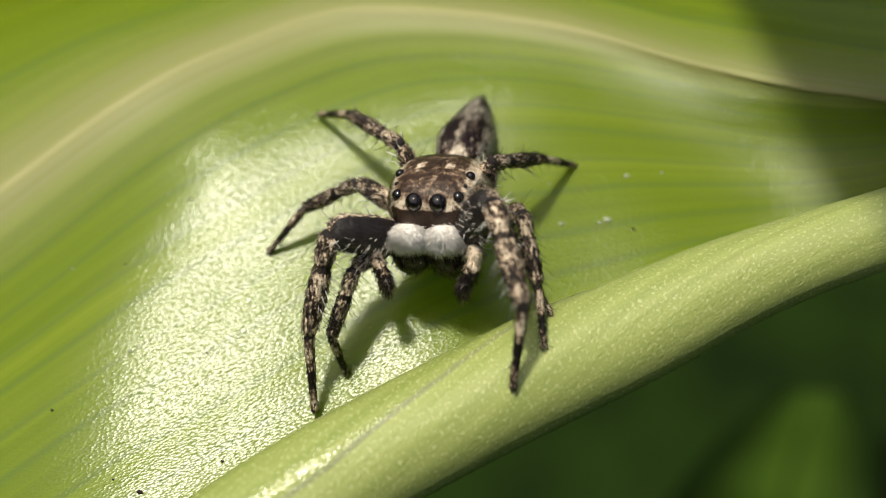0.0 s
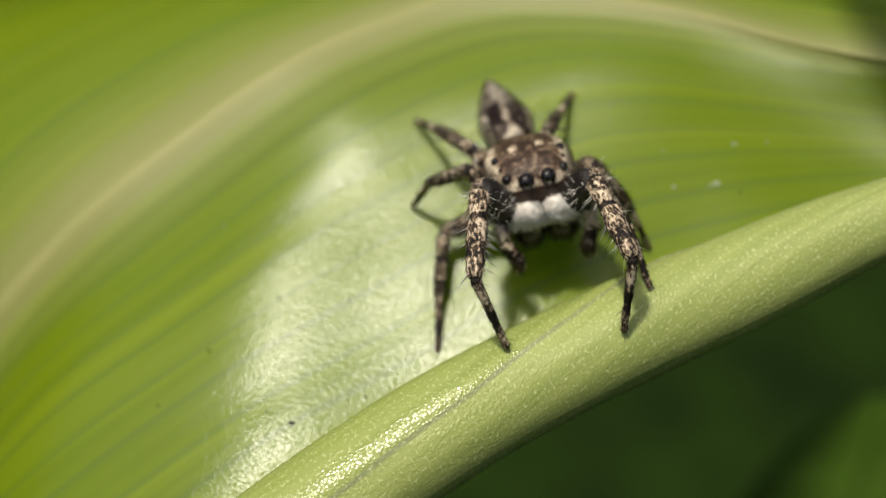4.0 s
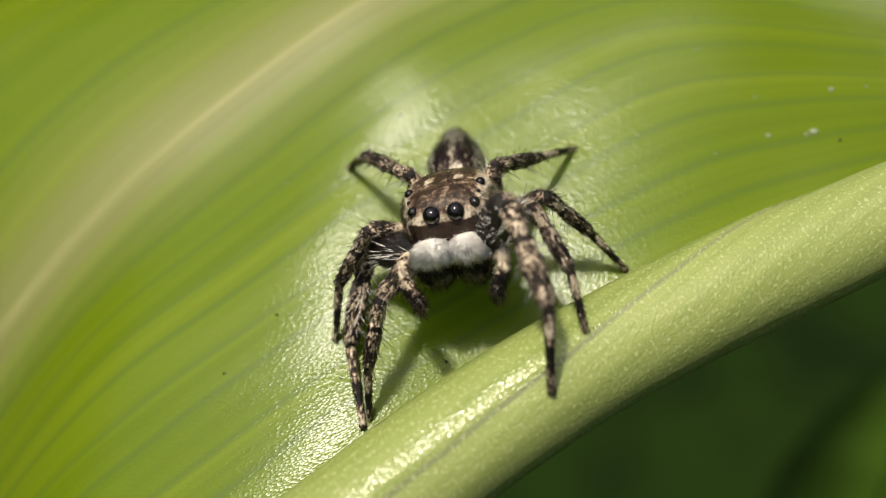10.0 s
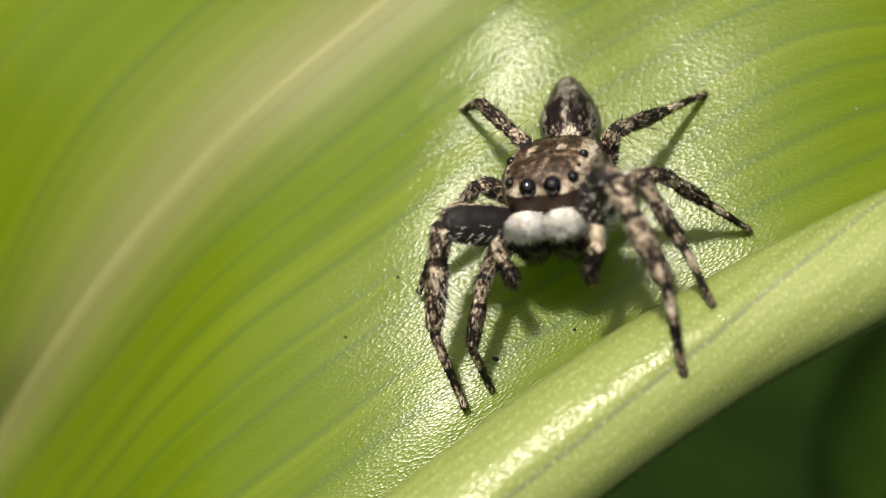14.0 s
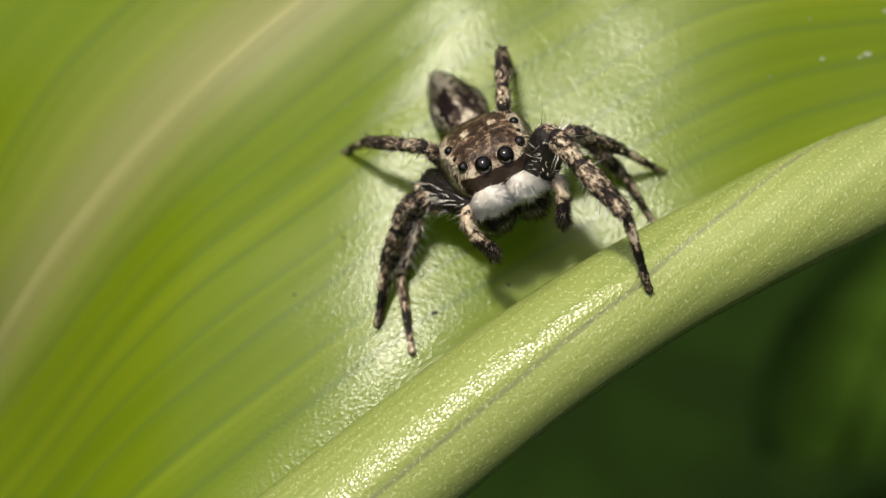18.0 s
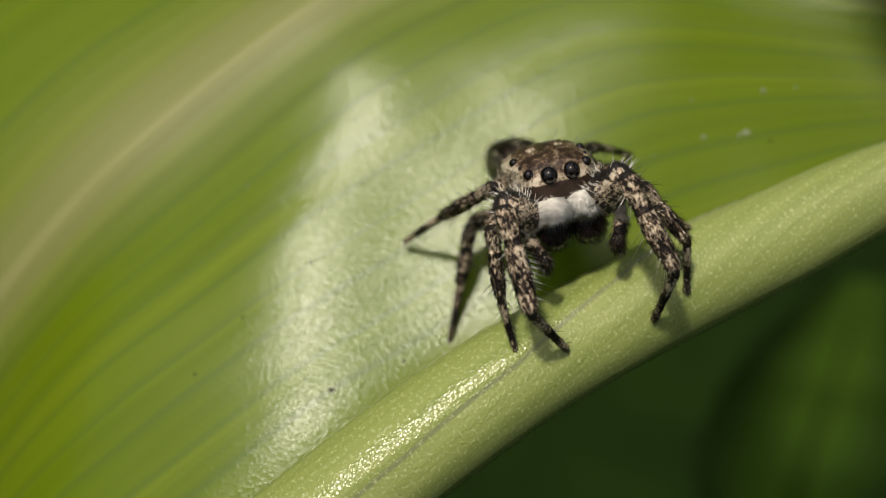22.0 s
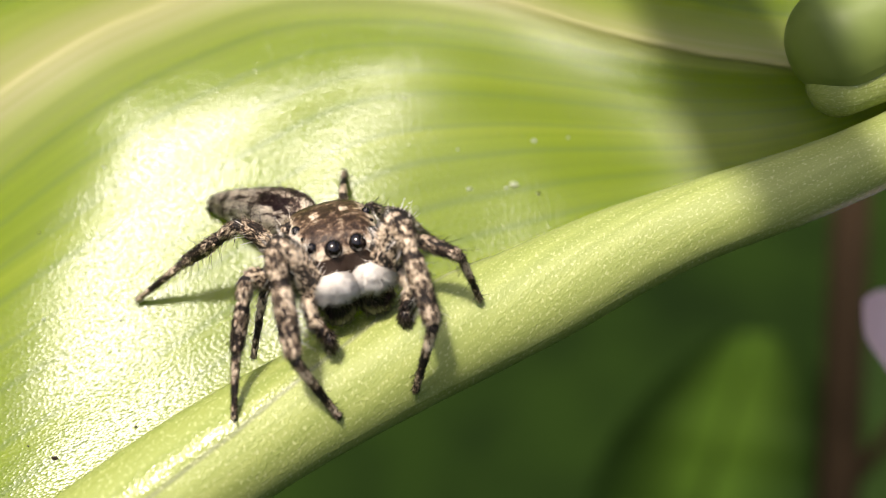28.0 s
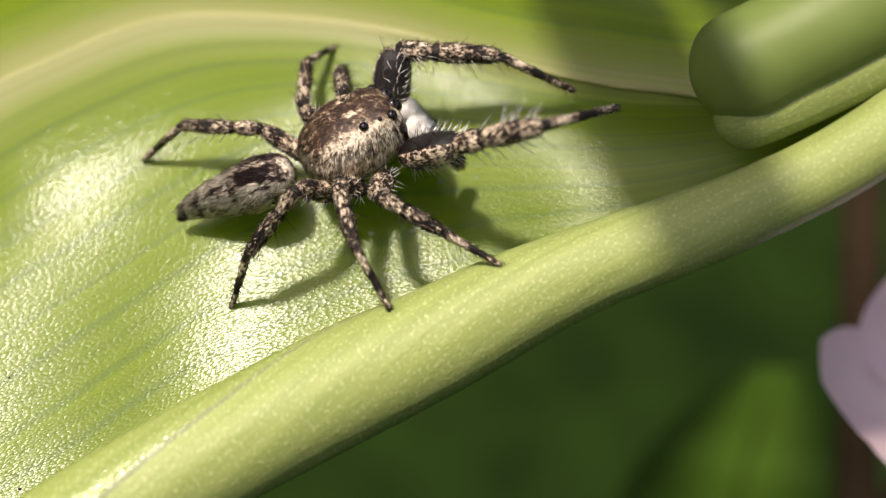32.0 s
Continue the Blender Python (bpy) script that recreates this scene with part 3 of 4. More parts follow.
def hairs(verts, faces, count, length, width, flow, lift, keep=None, rng=None):
    """Thin three-sided hairs on a surface, leaning along flow(p); lift: how far they stand off it."""
    v = np.array(verts)
    f = np.array([q[:4] if len(q) >= 4 else (*q, q[-1]) for q in faces if len(q) <= 4])
    p = v[f]
    c, nrm = p.mean(1), np.cross(p[:, 2] - p[:, 0], p[:, 3] - p[:, 1])
    area = np.linalg.norm(nrm, axis=1)
    ok = area > 1e-9
    p, c, nrm, area = p[ok], c[ok], nrm[ok] / area[ok][:, None], area[ok]
    mid = v.mean(0)
    if ((c - mid) * nrm).sum(1).mean() < 0:
        nrm = -nrm
    pick = rng.choice(len(c), count, p=area / area.sum())
    a, b = rng.random((2, count, 1))
    q = p[pick]
    base = (q[:, 0] * (1 - a) + q[:, 1] * a) * (1 - b) + (q[:, 3] * (1 - a) + q[:, 2] * a) * b
    n = nrm[pick]
    if keep:
        sel = np.array([keep(x) for x in base])
        base, n = base[sel], n[sel]
    k = len(base)
    d = np.array([flow(x) for x in base]) + rng.normal(0, 0.28, (k, 3))
    d = d - (d * n).sum(1)[:, None] * n * 0.9
    d = d / (np.linalg.norm(d, axis=1)[:, None] + 1e-9) * math.cos(lift) + n * (math.sin(lift) + 0.12 * rng.random((k, 1)))
    ln = (length[0] + (length[1] - length[0]) * rng.random((k, 1)))
    s1 = np.cross(d, n + 0.01)
    s1 /= np.linalg.norm(s1, axis=1)[:, None] + 1e-9
    s2 = np.cross(s1, d)
    base = base - n * 0.01
    out = np.stack([base + s1 * width, base - s1 * width * 0.5 + s2 * width * 0.6, base - s1 * width * 0.5 - s2 * width * 0.6, base + d * ln], 1).reshape(-1, 3)
    i = np.arange(k)[:, None] * 4
    tri = np.concatenate([i + [0, 1, 3], i + [1, 2, 3], i + [2, 0, 3]])
    return [tuple(x) for x in out], [tuple(int(z) for z in x) for x in tri]


def furry(name, verts, faces, mat, hair_sets, parent, label=""):
    """A part with its coat of hairs: hair_sets of (verts, faces, material)."""
    v, f, slots = list(verts), list(faces), [0] * len(faces)
    mats = [mat]
    for hv, hf, hm in hair_sets:
        o = len(v)
        v += hv
        f += [tuple(x + o for x in q) for q in hf]
        if hm not in mats:
            mats.append(hm)
        slots += [mats.index(hm)] * len(hf)
    ob = part(name, v, f, mat, parent, label)
    for m in mats[1:]:
        ob.data.materials.append(m)
    ob.data.polygons.foreach_set("material_index", slots)
    return ob


HIPS = {1: (0.55, 0.80, -0.58), 2: (0.66, 0.30, -0.64), 3: (0.72, -0.20, -0.60), 4: (0.60, -0.66, -0.50)}
BONES = {1: (1.54, 1.94, 1.62), 2: (1.40, 1.32, 1.12), 3: (1.14, 1.25, 1.25), 4: (1.25, 1.63, 1.52)}
GIRTH = {1: (0.36, 0.185, 0.085), 2: (0.19, 0.125, 0.066), 3: (0.18, 0.12, 0.066), 4: (0.18, 0.125, 0.068)}
JOINT = Vector((0, -1.10 * MM, 0.05 * MM))
SPIDER_LEGS = {}
BLADE_UP = Vector((-SLOPE[0], -SLOPE[1], 1)).normalized()


def limb(length, profile, sides=16, deep=1.0):
    """A leg segment along +y: profile of (share of the length, radius); deep: its height over its width."""
    sh, rd = zip(*profile)
    t = np.linspace(0, 1, 30)
    verts = []
    for a in t:
        r = float(np.interp(a, sh, rd))
        for j in range(sides):
            w = 2 * math.pi * j / sides
            verts.append((r * math.cos(w), a * length, r * deep * math.sin(w)))
    faces = grid_faces(30, sides, True)
    faces += [tuple(range(sides - 1, -1, -1)), tuple(29 * sides + k for k in range(sides))]
    return verts, faces


def shell(centre, half, low, front, rear, waist, rings=34, sides=44, box=0.78):
    """A rounded body along y with a blunt front and a rounder rear: powers of the two end curves; waist(t) scales the rings' width and height."""
    verts = []
    for i in range(rings + 1):
        t = -math.cos(math.pi * i / rings)
        p = front if t > 0 else rear
        s = max(0.0, 1 - abs(t) ** p) ** (1 / p)
        kx, kz = waist(t)
        for j in range(sides):
            a = 2 * math.pi * j / sides
            z = spow(math.sin(a), box) * s
            verts.append((centre[0] + half[0] * kx * s * spow(math.cos(a), box), centre[1] + half[1] * t, centre[2] + (half[2] * kz if z > 0 else low) * z))
    return verts, grid_faces(rings + 1, sides, True)


def build_spider():
    rng = np.random.default_rng(5)
    spider = empty("jumping_spider")
    tagged(spider, "mottled brown and cream jumping spider with white-bearded face", "spider")

    cv, cf = shell((0, 0.10, 0), (0.90, 1.0, 0.66), 0.50, 3.6, 2.4, lambda t: (0.99 - 0.10 * max(0, t), 1.0 - 0.10 * max(0, t) - 0.22 * max(0, -0.2 - t)))
    back = lambda p: (0, -1, -0.1)
    sets = [(*hairs(cv, cf, 7000, (0.05, 0.10), 0.010, back, 0.16, lambda p: p[2] > 0.25 and p[1] < 1.0, rng), CARAPACE),
            (*hairs(cv, cf, 7000, (0.08, 0.18), 0.011, lambda p: (0, -0.5, -1), 0.32, lambda p: -0.35 < p[2] < 0.42 and (abs(p[0]) > 0.5 or p[1] < 0) and p[1] < 1.02, rng), CARAPACE),
            (*hairs(cv, cf, 3000, (0.07, 0.14), 0.011, lambda p: (0, -1, -0.3), 0.25, lambda p: p[2] < -0.25 and p[1] < 0.9, rng), PALE_HAIR),
            (*hairs(cv, cf, 700, (0.06, 0.12), 0.009, lambda p: (p[0], 0.4, 1), 0.35, lambda p: p[1] > 0.95 and p[2] > 0.10, rng), FRINGE),
            (*hairs(cv, cf, 330, (0.22, 0.42), 0.006, lambda p: (p[0], 1, 1), 0.9, lambda p: p[2] > 0.45 and p[1] > 0.2, rng), BRISTLE)]
    furry("carapace", cv, cf, CARAPACE, sets, spider, "dark brown hairy head and back with grey cheeks")
    for x, y, z, r in ((0.215, 1.03, 0.27, 0.168), (0.55, 0.90, 0.33, 0.105), (0.65, 0.36, 0.49, 0.09), (0.63, 0.68, 0.44, 0.04)):
        for s in (1, -1):
            ev, ef = blob((s * x, y, z), (r, r, r), r, 14, 18, 1.0, 1.0)
            part("eye", ev, ef, EYE, spider, "glossy black eye")
    for s in (1, -1):
        # jaw, and the white tuft over it
        jv, jf = blob((s * 0.34, 1.05, -0.70), (0.36, 0.32, 0.34), 0.42, 16, 20, 0.9, 0.8)
        jh = hairs(jv, jf, 500, (0.08, 0.18), 0.008, lambda p: (p[0], 0.2, -1), 0.4, lambda p: p[1] > 0.9, rng)
        furry("chelicera", jv, jf, JAW, [(*jh, BRISTLE)], spider, "black jaw")
        bv, bf = blob((s * 0.33, 1.22, -0.40), (0.37, 0.28, 0.27), 0.15, 20, 26, 0.95, 0.9)
        bv = [(x, y + 0.15 * (-0.40 - z) + 0.05 * noise.noise((x * 7, z * 7, s)), z + 0.03 * noise.noise((x * 9, y * 9, s))) for x, y, z in bv]
        fan = lambda p: ((p[0] - s * 0.30) * 1.6, 0.4, -1)
        bh = hairs(bv, bf, 5200, (0.08, 0.17), 0.009, fan, 0.42, lambda p: p[1] > 0.92 and p[2] > -0.47, rng)
        bl = hairs(bv, bf, 1500, (0.10, 0.22), 0.009, fan, 0.40, lambda p: p[1] > 1.0 and p[2] < -0.45, rng)
        furry("beard", bv, bf, DOWN, [(*bh, PALE_HAIR), (*bl, FRINGE)], spider, "fluffy white tuft over the jaw")
        # palp
        line = spline([(s * 0.64, 0.95, -0.48), (s * 0.86, 1.22, -0.44), (s * 0.88, 1.42, -0.70), (s * 0.74, 1.52, -1.02)], 22)
        pv, pf, _ = tube(line, np.interp(np.linspace(0, 1, 22), [0, 0.25, 0.36, 0.5, 0.62, 0.7, 1], [0.11, 0.135, 0.10, 0.13, 0.10, 0.12, 0.11]), 14)
        ph = hairs(pv, pf, 700, (0.08, 0.2), 0.009, lambda p: (0, 0.5, -1), 0.5, None, rng)
        palp = furry("palp", pv, pf, FEELER, [(*ph, FEELER)], spider, "short pale feeler")
        tv, tf = blob((s * 0.70, 1.56, -1.12), (0.12, 0.13, 0.16), 0.20, 12, 14, 1, 1)
        th = hairs(tv, tf, 320, (0.08, 0.18), 0.009, lambda p: (0, 0.3, -1), 0.5, None, rng)
        furry("palp_tip", tv, tf, JAW, [(*th, FRINGE)], palp, "dark hairy tip")
    uv_, uf_ = blob((0, -0.05, -0.42), (0.62, 0.85, 0.1), 0.22, 12, 18, 0.9, 0.7)
    part("sternum", uv_, uf_, THIGH, spider)

    # abdomen, hung on the waist
    def belly_taper(t):
        w = 1.0 - 0.84 * max(0, (-t + 0.40) / 1.40) ** 1.1
        return w, 0.72 + 0.28 * w, w
    av, af = blob((0, -1.26, 0.02), (0.56, 1.22, 0.46), 0.44, 40, 34, 0.95, 0.70, belly_taper)
    lay = lambda p: (p[0] * 0.3, -1, -0.15)
    sets = [(*hairs(av, af, 14000, (0.09, 0.18), 0.011, lay, 0.24, None, rng), BELLY),
            (*hairs(av, af, 500, (0.14, 0.26), 0.006, lay, 0.7, lambda p: p[2] > 0, rng), BRISTLE)]
    belly = furry("abdomen", av, af, BELLY, sets, spider, "tapering abdomen, cream-streaked with a dark purplish back band")
    sv, sf = blob((0, -2.46, -0.02), (0.10, 0.16, 0.09), 0.09, 10, 12, 1, 1)
    part("spinneret", sv, sf, JAW, belly, "dark pointed tip")

    for side, s in (("right", 1), ("left", -1)):
        for n in (1, 2, 3, 4):
            (a, l2, l3), (g1, g2, g3) = BONES[n], GIRTH[n]
            out = lambda p: (p[0] * 0.5, 1, 0)
            thigh = FRONT_THIGH[s] if n == 1 else THIGH
            fv, ff = limb(a, [(0, g1 * 0.50), (0.12, g1 * 0.75), (0.45, g1 * 0.86), (0.8, g1 * 0.80), (0.93, g1 * 0.66), (1, g1 * 0.42)], 16, 1.18)
            fh = hairs(fv, ff, 900, (0.08, 0.17), 0.010, out, 0.3, None, rng)
            fl = hairs(fv, ff, 60, (0.22, 0.38), 0.007, out, 0.95, lambda p: p[2] > 0, rng)
            fw = hairs(fv, ff, 160 if n == 1 else 30, (0.2, 0.36), 0.008, out, 0.8, lambda p: p[2] < 0.05, rng)
            femur = furry("leg", fv, ff, thigh, [(*fh, thigh), (*fl, BRISTLE), (*fw, PALE_HAIR)], spider, "dark thigh of a banded leg")
            tv, tf = limb(l2, [(0, g2 * 0.60), (0.05, g2 * 0.98), (0.2, g2 * 1.05), (0.29, g2 * 0.92), (0.335, g2 * 0.70), (0.38, g2 * 0.92), (0.6, g2 * 1.04), (0.85, g2 * 0.88), (0.95, g2 * 0.80), (1, g2 * 0.5)])
            th = hairs(tv, tf, 1000, (0.07, 0.16), 0.010, out, 0.28, None, rng)
            tl = hairs(tv, tf, 90 if n == 1 else 26, (0.26, 0.44), 0.008, out, 0.95, lambda p: p[2] < 0.02, rng)
            tb = hairs(tv, tf, 60, (0.18, 0.30), 0.007, out, 0.8, None, rng)
            tibia = furry("shank", tv, tf, SHANK, [(*th, SHANK), (*tl, PALE_HAIR if n == 1 else FRINGE), (*tb, BRISTLE)], femur, "cream and brown mottled shank")
            kv, kf = limb(l3, [(0, g3 * 0.9), (0.06, g3 * 1.12), (0.3, g3 * 1.0), (0.58, g3 * 0.88), (0.62, g3 * 0.72), (0.66, g3 * 0.84), (0.9, g3 * 0.74), (0.96, g3 * 0.86), (1, g3 * 0.4)])
            kh = hairs(kv, kf, 520, (0.05, 0.12), 0.008, out, 0.35, None, rng)
            kl = hairs(kv, kf, 44, (0.14, 0.24), 0.008, out, 0.8, lambda p: p[2] < 0.03, rng)
            tarsus = furry("foot", kv, kf, FOOT, [(*kh, FOOT), (*kl, BRISTLE)], femur, "slender dark-tipped foot")
            SPIDER_LEGS[side, n] = (femur, tibia, tarsus)
    return spider, belly


SPIDER, ABDOMEN = build_spider()


def stance(body, abdomen, *feet):
    """Body (x, y, z in mm, yaw, pitch, roll), abdomen (yaw, pitch), and for the right then the left legs, front to rear: foot x, y, z, swivel of the knee, bend of the ankle."""
    x, y, z, yaw, pitch, roll = body
    m = Matrix.Translation((x * MM, y * MM, z * MM)) @ Matrix.Rotation(radians(yaw), 4, "Z") @ Matrix.Rotation(radians(pitch), 4, "X") @ Matrix.Rotation(radians(roll), 4, "Y")
    am = Matrix.Translation(JOINT) @ Matrix.Rotation(radians(abdomen[0]), 4, "Z") @ Matrix.Rotation(radians(abdomen[1]), 4, "X")
    out = {}
    for k, (fx, fy, fz, swivel, bend) in enumerate(feet):
        side, n = ("right", "left")[k // 4], k % 4 + 1
        hx, hy, hz = HIPS[n]
        hip = m @ (Vector((hx if side == "right" else -hx, hy, hz)) * MM)
        out[side, n] = leg_pose(hip / MM, Vector((fx, fy, fz)), BONES[n], radians(swivel), radians(bend), m)
    return m, am, out


def blended(a, b, u):
    """A stance between two others; feet that change place are lifted on the way."""
    mix = lambda p, q: tuple(x + (y - x) * u for x, y in zip(p, q))
    yaw = (b[0][3] - a[0][3] + 180) % 360 - 180
    body = mix(a[0], b[0][:3] + (a[0][3] + yaw,) + b[0][4:])
    feet = []
    for p, q in zip(a[2:], b[2:]):
        f = mix(p, q)
        step = (Vector(q[:3]) - Vector(p[:3])).length
        rise = min(0.45, 0.3 * step) * math.sin(math.pi * u)
        feet.append((f[0] + rise * BLADE_UP.x, f[1] + rise * BLADE_UP.y, f[2] + rise * BLADE_UP.z) + f[3:])
    return (body, mix(a[1], b[1]), *feet)


def bone(origin, along, up):
    """Pose of a segment that runs along +y from origin, in mm."""
    yv = along.normalized()
    xv = yv.cross(up).normalized()
    zv = xv.cross(yv)
    return Matrix.Translation(origin * MM) @ Matrix((xv, yv, zv)).transposed().to_4x4()


def leg_pose(hip, foot, bones, swivel, bend, m):
    a, l2, l3 = bones
    b = math.sqrt(l2 * l2 + l3 * l3 + 2 * l2 * l3 * math.cos(bend))
    way = foot - hip
    d = min(max(way.length, abs(a - b) + 0.01), a + b - 0.01)
    ax = way.normalized()
    up = (BLADE_UP - ax * ax.dot(BLADE_UP)).normalized()
    out = math.cos(swivel) * up + math.sin(swivel) * ax.cross(up)
    ca = max(-1, min(1, (a * a + d * d - b * b) / (2 * a * d)))
    knee = hip + a * (ca * ax + math.sqrt(1 - ca * ca) * out)
    foot = hip + d * ax
    g = math.atan2(l3 * math.sin(bend), l2 + l3 * math.cos(bend))
    q = (foot - knee).normalized()
    pr = out.cross(ax).cross(q)
    if pr.dot(out) < 0:
        pr = -pr
    ankle = knee + l2 * (math.cos(g) * q + math.sin(g) * pr)
    f = m.inverted() @ bone(hip, knee - hip, out)
    w = (m @ f).inverted()
    return f, w @ bone(knee, ankle - knee, out), w @ bone(ankle, foot - ankle, out)


# ---- surroundings ----
def build_ground():
    """Ground cover under the plant, rising all round into an unseen bank added to cut low sky light."""
    n = 90
    verts = []
    for i in range(n + 1):
        for j in range(n + 1):
            x, y = (spow(2 * i / n - 1, 3) * 4000, spow(2 * j / n - 1, 3) * 4000)
            far = math.hypot(x, y)
            bank = ease(far, 150, 620) * (310 + 110 * noise.noise((x * 0.006, y * 0.006, 4.0)) + 60 * noise.noise((x * 0.02, y * 0.02, 7.0)))
            verts.append((x, y, -75 + 8 * noise.noise((x * 0.03, y * 0.03, 1.0)) + bank))
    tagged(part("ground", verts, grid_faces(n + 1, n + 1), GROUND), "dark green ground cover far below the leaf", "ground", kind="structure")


def build_flower():
    centre = np.array([16.0, 3.9, -6.2])
    size = 1.5
    fl = empty("pink_flower", Matrix.Translation(Vector(centre) * MM))
    tagged(fl, "pale pink and white flower beside the rolled leaf", "flower")
    for k in range(5):
        a = 2 * math.pi * k / 5 + 0.55
        verts = []
        for i in range(16):
            for j in range(11):
                t, c = i / 15, j / 5 - 1
                w = 1.25 * math.sin(math.pi * (0.08 + 0.84 * t)) ** 0.7
                w *= size
                r, h = size * (0.25 + 2.1 * t), size * 0.9 * t * t + 0.25 * c * c * w + 0.06 * noise.noise((k * 3.0, t * 4, c * 3))
                verts.append((r * math.cos(a) - c * w * math.sin(a), r * math.sin(a) + c * w * math.cos(a), h))
        part("petal", verts, grid_faces(16, 11), PETAL, fl)
    v, f = blob((0, 0, 0.2), (0.6, 0.6, 0.5), 0.3, 12, 16, 1, 1)
    part("flower_centre", v, f, SHOOT, fl, "yellow-green middle of the flower")
    v, f, uv = tube(spline([(0, 0, -0.1), (1.2, -0.6, -6), (3, -1.5, -25), (6, -2, -68)], 24), np.linspace(0.35, 0.8, 24), 12)
    part("stalk", v, f, HEDGE, fl, "", uv)


build_ground()
build_flower()
strap("background_leaf", [(17.2, 20.0, -45.0), (18.6, 24.5, -40.8), (19.6, 27.8, -37.2), (20.4, 30.4, -34.6)], 15, BRIGHT, "green leaf far below, out of focus, its sunlit look painted on", "leaf", (1, 0, 0.1), 0.1, "leaves below", 0.35)
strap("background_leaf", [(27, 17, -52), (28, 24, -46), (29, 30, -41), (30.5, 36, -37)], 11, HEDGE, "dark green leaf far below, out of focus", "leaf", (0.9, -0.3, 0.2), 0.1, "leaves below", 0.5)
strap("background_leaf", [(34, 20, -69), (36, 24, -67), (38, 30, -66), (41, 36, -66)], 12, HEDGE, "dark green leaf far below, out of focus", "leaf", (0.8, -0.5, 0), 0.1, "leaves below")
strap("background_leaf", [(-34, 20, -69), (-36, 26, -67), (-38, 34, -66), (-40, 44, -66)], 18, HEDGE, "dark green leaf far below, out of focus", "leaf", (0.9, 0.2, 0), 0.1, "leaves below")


def build_twig():
    tw = empty("brown_twig", Matrix.Translation((0.027, -0.018, -0.072)))
    tagged(tw, "dark brown upright twig below the leaf", "twig")
    v, f, uv = tube([(0, 0, 0), (-2.8, 20, 22), (-5.0, 39, 43.5), (-6.0, 48, 53)], [1.5, 1.2, 1.0, 0.9], 14)
    part("twig_bark", v, f, BARK, tw, "", uv)
    v, f, uv = tube([(-4.6, 36, 40), (-3.0, 37.5, 43), (-2.2, 38, 47)], [0.5, 0.4, 0.3], 10)
    part("side_twig", v, f, BARK, tw, "", uv)


build_twig()


